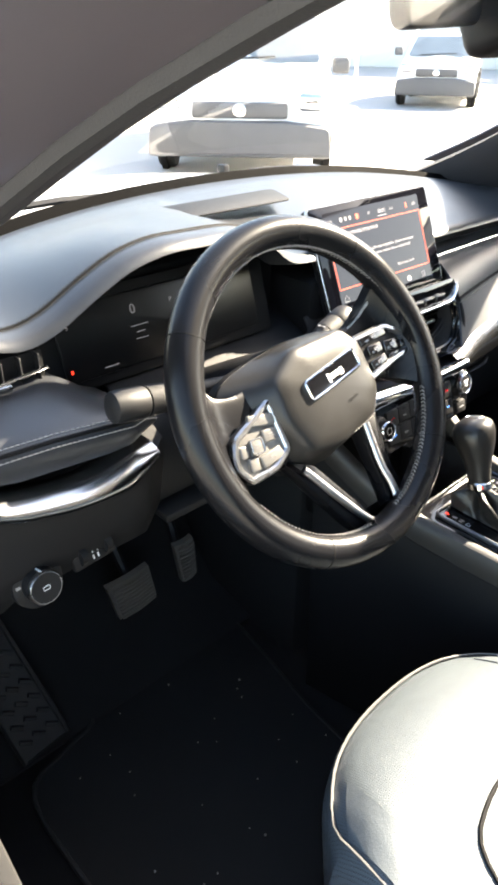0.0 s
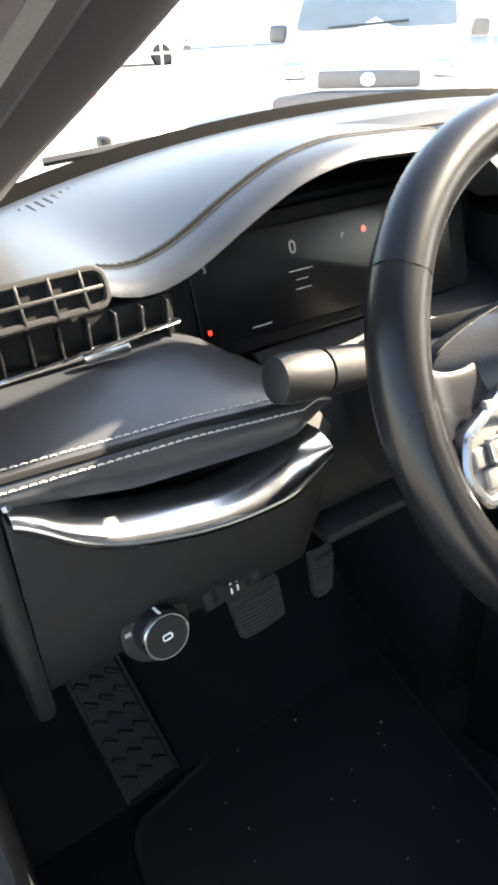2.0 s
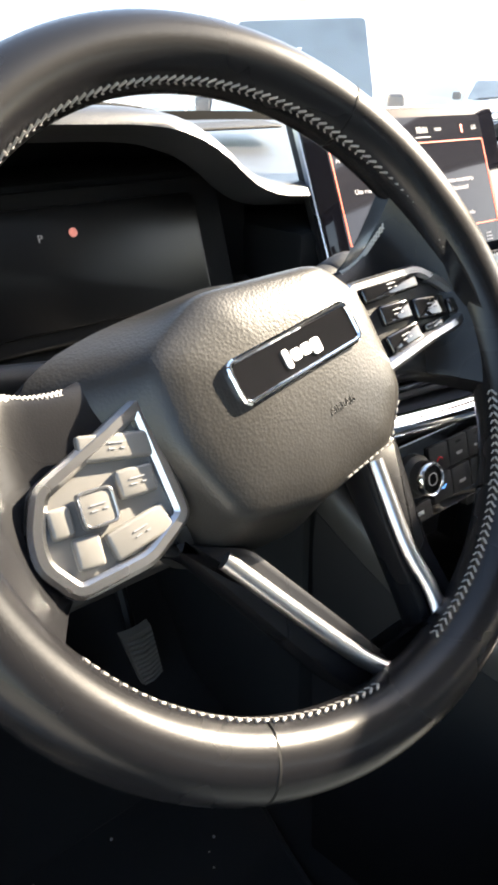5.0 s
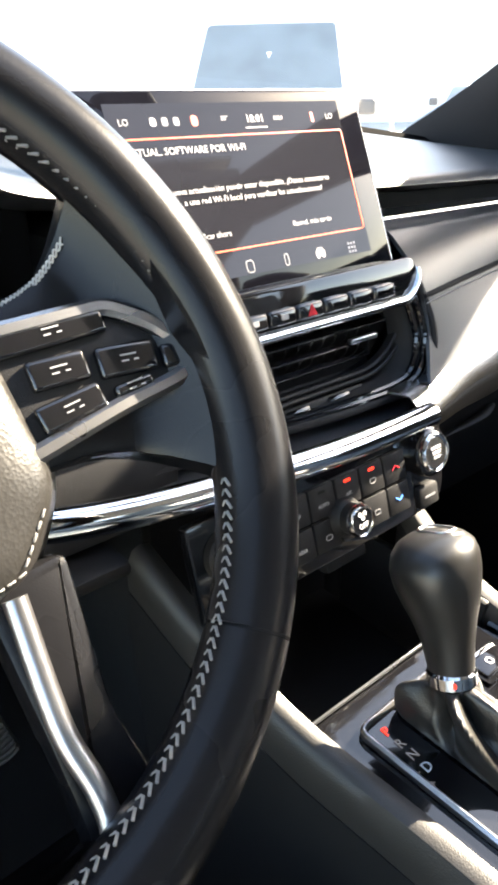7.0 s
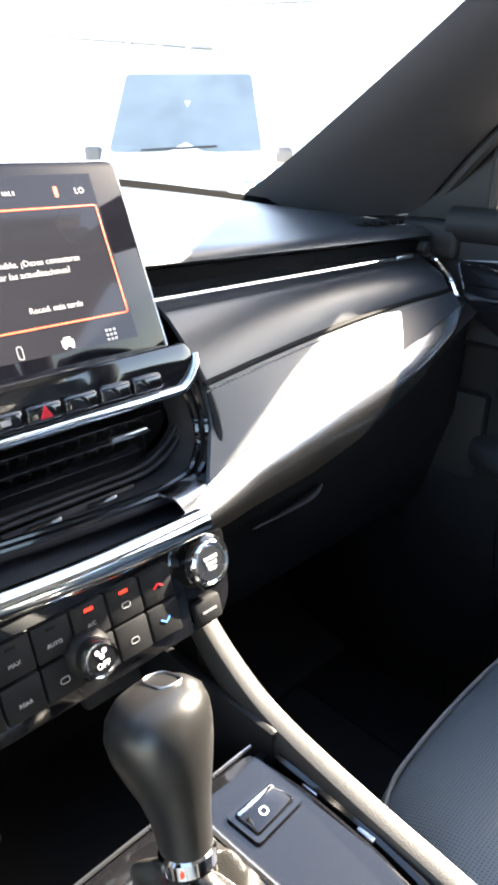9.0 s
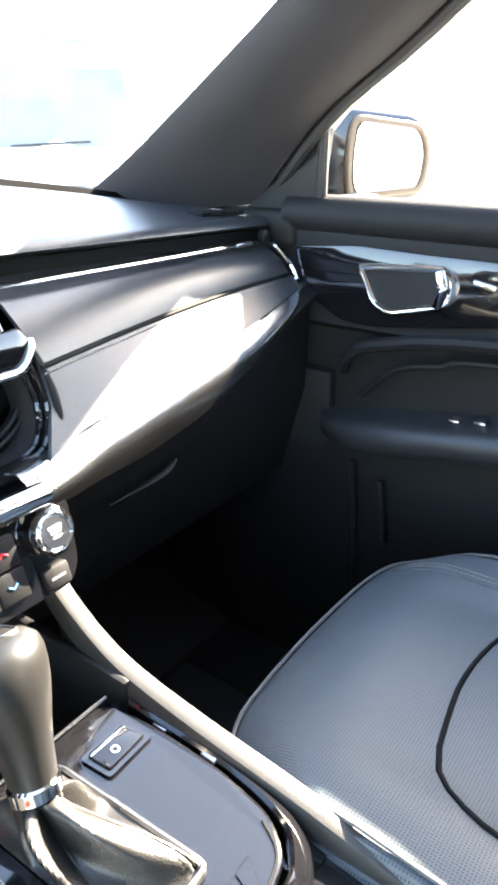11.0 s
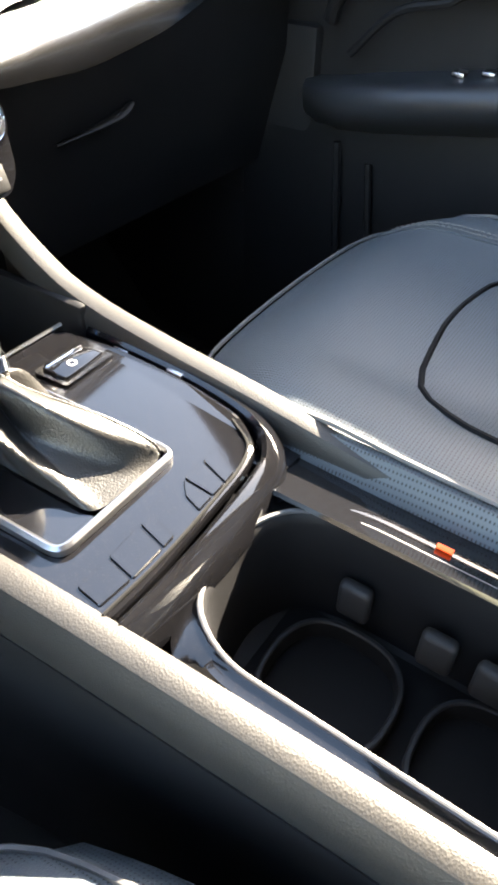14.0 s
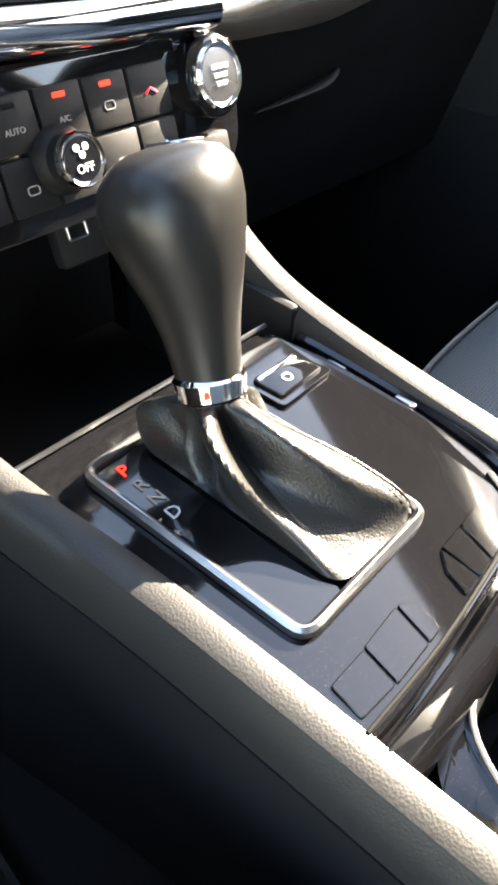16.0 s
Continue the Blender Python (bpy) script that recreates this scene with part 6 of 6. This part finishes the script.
mi = thing("door_mirror", "black passenger door mirror, rim coloured tan for the sun on it", "door mirror", at=(1.2, 0.22, 0.7))
mo = rounded([(-0.10, -0.065), (0.10, -0.055), (0.115, 0.02), (0.09, 0.062), (-0.09, 0.078), (-0.105, 0.0)], 0.03, 6)
MM = basis((1.270, 0.235, 0.720), (0.84, -0.54, 0), (0.04, 0.06, 1))
wpart("housing", prism([(x * 1.28 - 0.006, y * 1.18) for x, y in mo], -0.07, 0.015, 3, MM), M_GLOSS, mi)
wpart("mirror_glass", prism([(x * 0.62 + 0.036, y * 0.80) for x, y in mo], 0.003, 0, m=MM @ pose(0, 0, 0.003)), M_MIRROR, mi)
wpart("mirror_rim", ring([(x * 0.76 + 0.036, y * 0.94) for x, y in mo], 0.012, 0.010, 0.003, MM @ pose(0, 0, -0.002)), M_MIRRIM, mi)
wpart("mirror_arm", box((1.14, 0.20, 0.66), (0.14, 0.06, 0.03), 0.012, 3), M_PLASTIC, mi)

# ---------- rear-view mirror ----------
rv = thing("rear_view_mirror", "black rear-view mirror with sensor pod behind the windscreen", "interior mirror", at=(0.36, 0.0, 0.98))
wpart("mirror_body", prism(rounded(rect(0.235, 0.066), 0.024, 6), 0.022, 0.006, 3, basis((0.250, 0.10, 0.990), (1, 0.25, 0.03), (0, 0.10, 1))), M_PLASTIC, rv)
wpart("sensor_pod", box((0, 0, 0), (0.10, 0.10, 0.075), 0.02, 4, pose(0.425, 0.10, 0.975, -25, 0, 5)), M_PLASTIC, rv)
wpart("stem", tube([(0.36, 0.10, 1.0), (0.36, 0.05, 1.04)], 0.014, 10), M_PLASTIC, rv)

# ---------- outside: the car lot ----------


def wheel_bm(r, w):
    return lathe([(r * 0.62, -w / 2), (r * 0.95, -w / 2), (r, -w * 0.3), (r, w * 0.3), (r * 0.95, w / 2), (r * 0.62, w / 2)], 28)


def road_wheel(parent, x, y, r, side):
    m = pose(x, y, r, 0, 90, 0)
    ty = part("wheel", join(wheel_bm(r, 0.2)), M_TYRE, parent)
    ty.matrix_basis = m
    sp = [lathe([(r * 0.62, -0.06), (r * 0.60, 0.07 * side), (r * 0.55, 0.09 * side), (r * 0.52, 0.05 * side)], 28), lathe([(0.0, 0.07 * side), (r * 0.16, 0.085 * side), (r * 0.16, 0.03 * side)], 16)]
    for k in range(5):
        a = 2 * math.pi * k / 5
        sp.append(box((r * 0.34, 0, 0.07 * side), (r * 0.46, 0.045, 0.03), 0.01, 2, Matrix.Rotation(a, 4, "Z")))
    rim_ = part("rim", join(*sp), M_PAINT2, ty)
    return ty


def vehicle(name, label, at, heading, L, W, H, paint, box_van=False, bumper=M_BUMPER, group=""):
    """A parked vehicle; its front faces its own -y."""
    t = thing(name, label, "van" if box_van else "car", m=pose(*at, 0, 0, heading), group=group)
    h = H
    if box_van:
        prof = [(0.0, 0.50), (0.02, 0.62), (0.06, 0.86), (0.30, 1.02), (0.72, 1.12), (1.38, h * 0.93), (1.62, h), (L - 0.12, h), (L, h * 0.9), (L, 0.35)]
    else:
        prof = [(0.0, 0.45), (0.03, 0.62), (0.10, 0.80), (0.95, 0.98), (1.65, h * 0.95), (2.0, h), (L - 1.0, h * 0.97), (L - 0.35, h * 0.72), (L - 0.05, h * 0.62), (L, 0.40)]
    P = smooth_pts([(0, y, z) for y, z in prof], 46)
    rows = []
    for p in P:
        tz = max(0, (p.z - 0.9) / (h - 0.9 + 1e-6))
        w = W / 2 * (1 - 0.16 * tz ** 1.5)
        round_ = 0.10 if p.y < 0.3 or p.y > L - 0.3 else 0.0
        low = 0.32
        rows.append([(-W / 2 + round_ * 0.5, p.y, low), (-W / 2, p.y, min(0.7, p.z - 0.02)), (-w, p.y, p.z - 0.05), (-w * 0.93, p.y, p.z - 0.01), (-w * 0.5, p.y - 0.10 * (p.y < 1.2), p.z + 0.012), (0, p.y - 0.13 * (p.y < 1.2), p.z + 0.02), (w * 0.5, p.y - 0.10 * (p.y < 1.2), p.z + 0.012), (w * 0.93, p.y, p.z - 0.01), (w, p.y, p.z - 0.05), (W / 2, p.y, min(0.7, p.z - 0.02)), (W / 2 - round_ * 0.5, p.y, low)])
    part("body", caps(grid(rows)), paint, t)
    # bumper, grille, lamps
    part("bumper", prism(rounded([(-W / 2 - 0.01, 0), (W / 2 + 0.01, 0), (W / 2 - 0.02, 0.30), (W * 0.26, 0.36), (-W * 0.26, 0.36), (-W / 2 + 0.02, 0.30)], 0.05), 0.30, 0.04, 2, Matrix.Translation((0, -0.16, 0.26)) @ pose(0, 0.22, 0, 90)), bumper, t)
    gr = part("grille", box((0, -0.17, 0.50), (W * 0.62, 0.04, 0.10), 0.02), M_DARK, t)
    for k in range(18):
        part("grille_bar", box((-W * 0.29 + k * W * 0.034, -0.195, 0.50), (0.02, 0.02, 0.09), 0.004, 1), M_SATIN, gr)
    part("upper_grille", box((0, -0.11, 0.72), (W * 0.52, 0.06, 0.16), 0.03), M_BUMPER, t)
    part("badge", lathe([(0.07, 0), (0.07, 0.02), (0.05, 0.03)], 24, pose(0, -0.14, 0.72, 90)), M_CHROME, t)
    part("number_plate", box((0, -0.21, 0.40), (0.36, 0.012, 0.11), 0.004), M_WALL, t)
    for s in (-1, 1):
        part("headlamp", box((s * W * 0.385, -0.02, 0.80), (0.28, 0.16, 0.18), 0.05, 3), M_CHROME, t)
        mi_ = part("mirror", box((s * (W / 2 + 0.12), 0.98, 1.12), (0.20, 0.12, 0.17), 0.04, 3), M_BUMPER, t)
        part("tail_lamp", box((s * W * 0.43, L - 0.02, 0.95), (0.10, 0.08, 0.34 if box_van else 0.10), 0.02), M_REDP, t)
    # glass
    y0, z0, y1, z1 = (0.74, 1.12, 1.34, h * 0.90) if box_van else (1.02, 1.00, 1.62, h * 0.93)
    ws_ = prism(rounded([(-W * 0.43, 0), (W * 0.43, 0), (W * 0.36, math.hypot(y1 - y0, z1 - z0)), (-W * 0.36, math.hypot(y1 - y0, z1 - z0))], 0.06), 0.012, m=basis((0, y0 - 0.11, z0 + 0.03), (1, 0, 0), (0, y1 - y0, z1 - z0)))
    part("windscreen", ws_, M_AUTOGLASS, t)
    part("wiper", tube([(-0.5, y0 - 0.13, z0 + 0.05), (0.35, y0 - 0.10, z0 + 0.09)], 0.012, 6), M_RUBBER, t)
    for s in (-1, 1):
        m = basis((s * (W / 2 - 0.035), y0 + 0.25, 1.02), (0, 1, 0), (-s * 0.16, 0, 1))
        ln = 0.95 if box_van else L - 2.3
        part("side_window", prism(rounded([(0.05, 0), (ln, 0), (ln - 0.05, h - 1.22), (0.5, h - 1.22)], 0.06), 0.05, 0, m=m @ pose(0, 0, -0.025)), M_AUTOGLASS, t)
        for yy_ in (0.78, L - 0.85):
            part("wheel_arch", lathe([(0.0, -0.02), (0.40, -0.02), (0.40, 0.05), (0.0, 0.05)], 28, pose(s * (W / 2 - 0.03), yy_, 0.34, 0, 90)), M_DARK, t)
            road_wheel(t, s * (W / 2 - 0.06), yy_, 0.32, s)
    return t


vehicle("delivery_van", "white panel van with grey bumper and dark grille, parked facing", (5.0, 5.7, GZ), -46, 4.8, 2.0, 2.15, M_PAINT, True, group="parked vehicles")
vehicle("parked_car", "pale beige estate car parked across the lot behind a rail", (12.9, 23.9, GZ), 62, 4.4, 1.75, 1.62, M_PAINT5, group="parked vehicles")
vehicle("parked_car", "white hatchback with red lamps parked close ahead", (2.3, 8.6, GZ), 158, 4.2, 1.75, 1.48, M_PAINT, group="parked vehicles")
vehicle("parked_car", "blue van parked far off beside the wall", (8.6, 30.0, GZ), 70, 4.6, 1.8, 1.9, M_PAINT4, group="parked vehicles")
vehicle("parked_car", "white car parked beyond the van", (14.5, 9.6, GZ), -60, 4.4, 1.78, 1.5, M_PAINT, group="parked vehicles")
vehicle("parked_car", "silver car parked beside the passenger side", (7.5, -5.0, GZ), 8, 4.3, 1.75, 1.48, M_PAINT2, group="parked vehicles")
# rail, walls, poles, bunting, trees
fe = thing("metal_fence", "low white tubular rail fence", "fence", at=(9, 20, GZ))
for k in range(12):
    wpart("post", tube([(4 + k * 1.2, 22.5 - k * 0.5, GZ), (4 + k * 1.2, 22.5 - k * 0.5, GZ + 1.0)], 0.035, 8), M_PAINT, fe)
for z in (0.5, 0.95):
    wpart("rail", tube([(4, 22.5, GZ + z), (17.2, 17.0, GZ + z)], 0.03, 8), M_PAINT, fe)


def building(name, label, c, s, wallm, rot, storeys):
    t = thing(name, label, "building", m=pose(c[0], c[1], GZ, 0, 0, rot))
    part("wall", box((0, 0, s[2] / 2), s, 0.03, 1), wallm, t)
    part("roof", box((0, 0, s[2] + 0.15), (s[0] + 0.4, s[1] + 0.4, 0.3), 0.03, 1), M_WALL2, t)
    return t


building("office_building", "plain pale rendered building across the lot", (16, 40), (40, 8, 6.2), M_WALL, -12, 2)
building("office_building", "pale building with a flat roof beyond the lot", (38, 24), (22, 8, 8.0), M_WALL, -58, 2)
building("office_building", "pale rendered single-storey building beside the lot", (34, 2), (24, 8, 4.2), M_WALL, -95, 1)
for k, (x, y, hh) in enumerate(((20, 16.5, 7.0), (24, 17, 7.0), (8, 15.5, 5.0), (13, 17.6, 5.0))):
    p = thing("lamp_post", "slim pale metal lamp post", "lamp post", at=(x, y, GZ), group="lamp posts")
    part("post", lathe([(0.09, 0), (0.06, 0.4), (0.045, hh)], 12), M_PAINT, p)
    part("lamp_head", box((0.25, 0, hh), (0.6, 0.16, 0.08), 0.03), M_PAINT2, p)
fl = thing("bunting", "string of small orange and red pennants", "bunting", at=(14, 13, 4))
A, B = Vector((8, 15.5, 3.6)), Vector((24, 17, 5.2))
wpart("cord", tube([A.lerp(B, k / 12) - Vector((0, 0, 1.0 * math.sin(math.pi * k / 12))) for k in range(13)], 0.012, 5), M_PAINT, fl)
for k in range(15):
    c = A.lerp(B, (k + 0.5) / 15) - Vector((0, 0, 1.0 * math.sin(math.pi * (k + 0.5) / 15)))
    wpart("pennant", prism([(-0.12, 0), (0, -0.3), (0.12, 0)], 0.004, m=basis(c, (1, 0.1, 0), (0, 0, 1))), M_FLAG if k % 2 else M_FLAG2, fl)


def tree(at, hgt, seed):
    rng = random.Random(seed)
    t = thing("tree", "leafy green tree beyond the lot", "tree", at=at, group="trees")
    limbs = [tube([(0, 0, 0), (0.05, 0, hgt * 0.3), (0, 0.1, hgt * 0.6)], [0.16, 0.12, 0.06], 8)]
    tips = []
    for k in range(7):
        a = rng.uniform(0, 6.28)
        e = Vector((math.cos(a) * hgt * 0.25, math.sin(a) * hgt * 0.25, hgt * rng.uniform(0.6, 0.95)))
        limbs.append(tube([(0, 0, hgt * 0.35), e * 0.5 + Vector((0, 0, hgt * 0.2)), e], [0.06, 0.04, 0.015], 6))
        tips.append(e)
    part("trunk", join(*limbs), M_PAINT3, t)
    vs, fs = [], []
    for k in range(1400):
        c = rng.choice(tips) + Vector((rng.gauss(0, 0.5), rng.gauss(0, 0.5), rng.gauss(0, 0.4))) * hgt * 0.16
        u = Vector((rng.gauss(0, 1), rng.gauss(0, 1), rng.gauss(0, 1))).normalized() * 0.14
        w = u.cross(Vector((rng.gauss(0, 1), rng.gauss(0, 1), rng.gauss(0, 1)))).normalized() * 0.08
        i = len(vs)
        vs += [c - u, c + w, c + u, c - w]
        fs.append((i, i + 1, i + 2, i + 3))
    me = bpy.data.meshes.new("crown")
    me.from_pydata([tuple(v) for v in vs], [], fs)
    me.materials.append(M_LEAF)
    cr = new("crown", me)
    cr.parent = t
    return t


for k, (x, y, hh) in enumerate(((3, 36, 4.5), (7, 37, 4.8))):
    tree((x, y, GZ), hh, k)
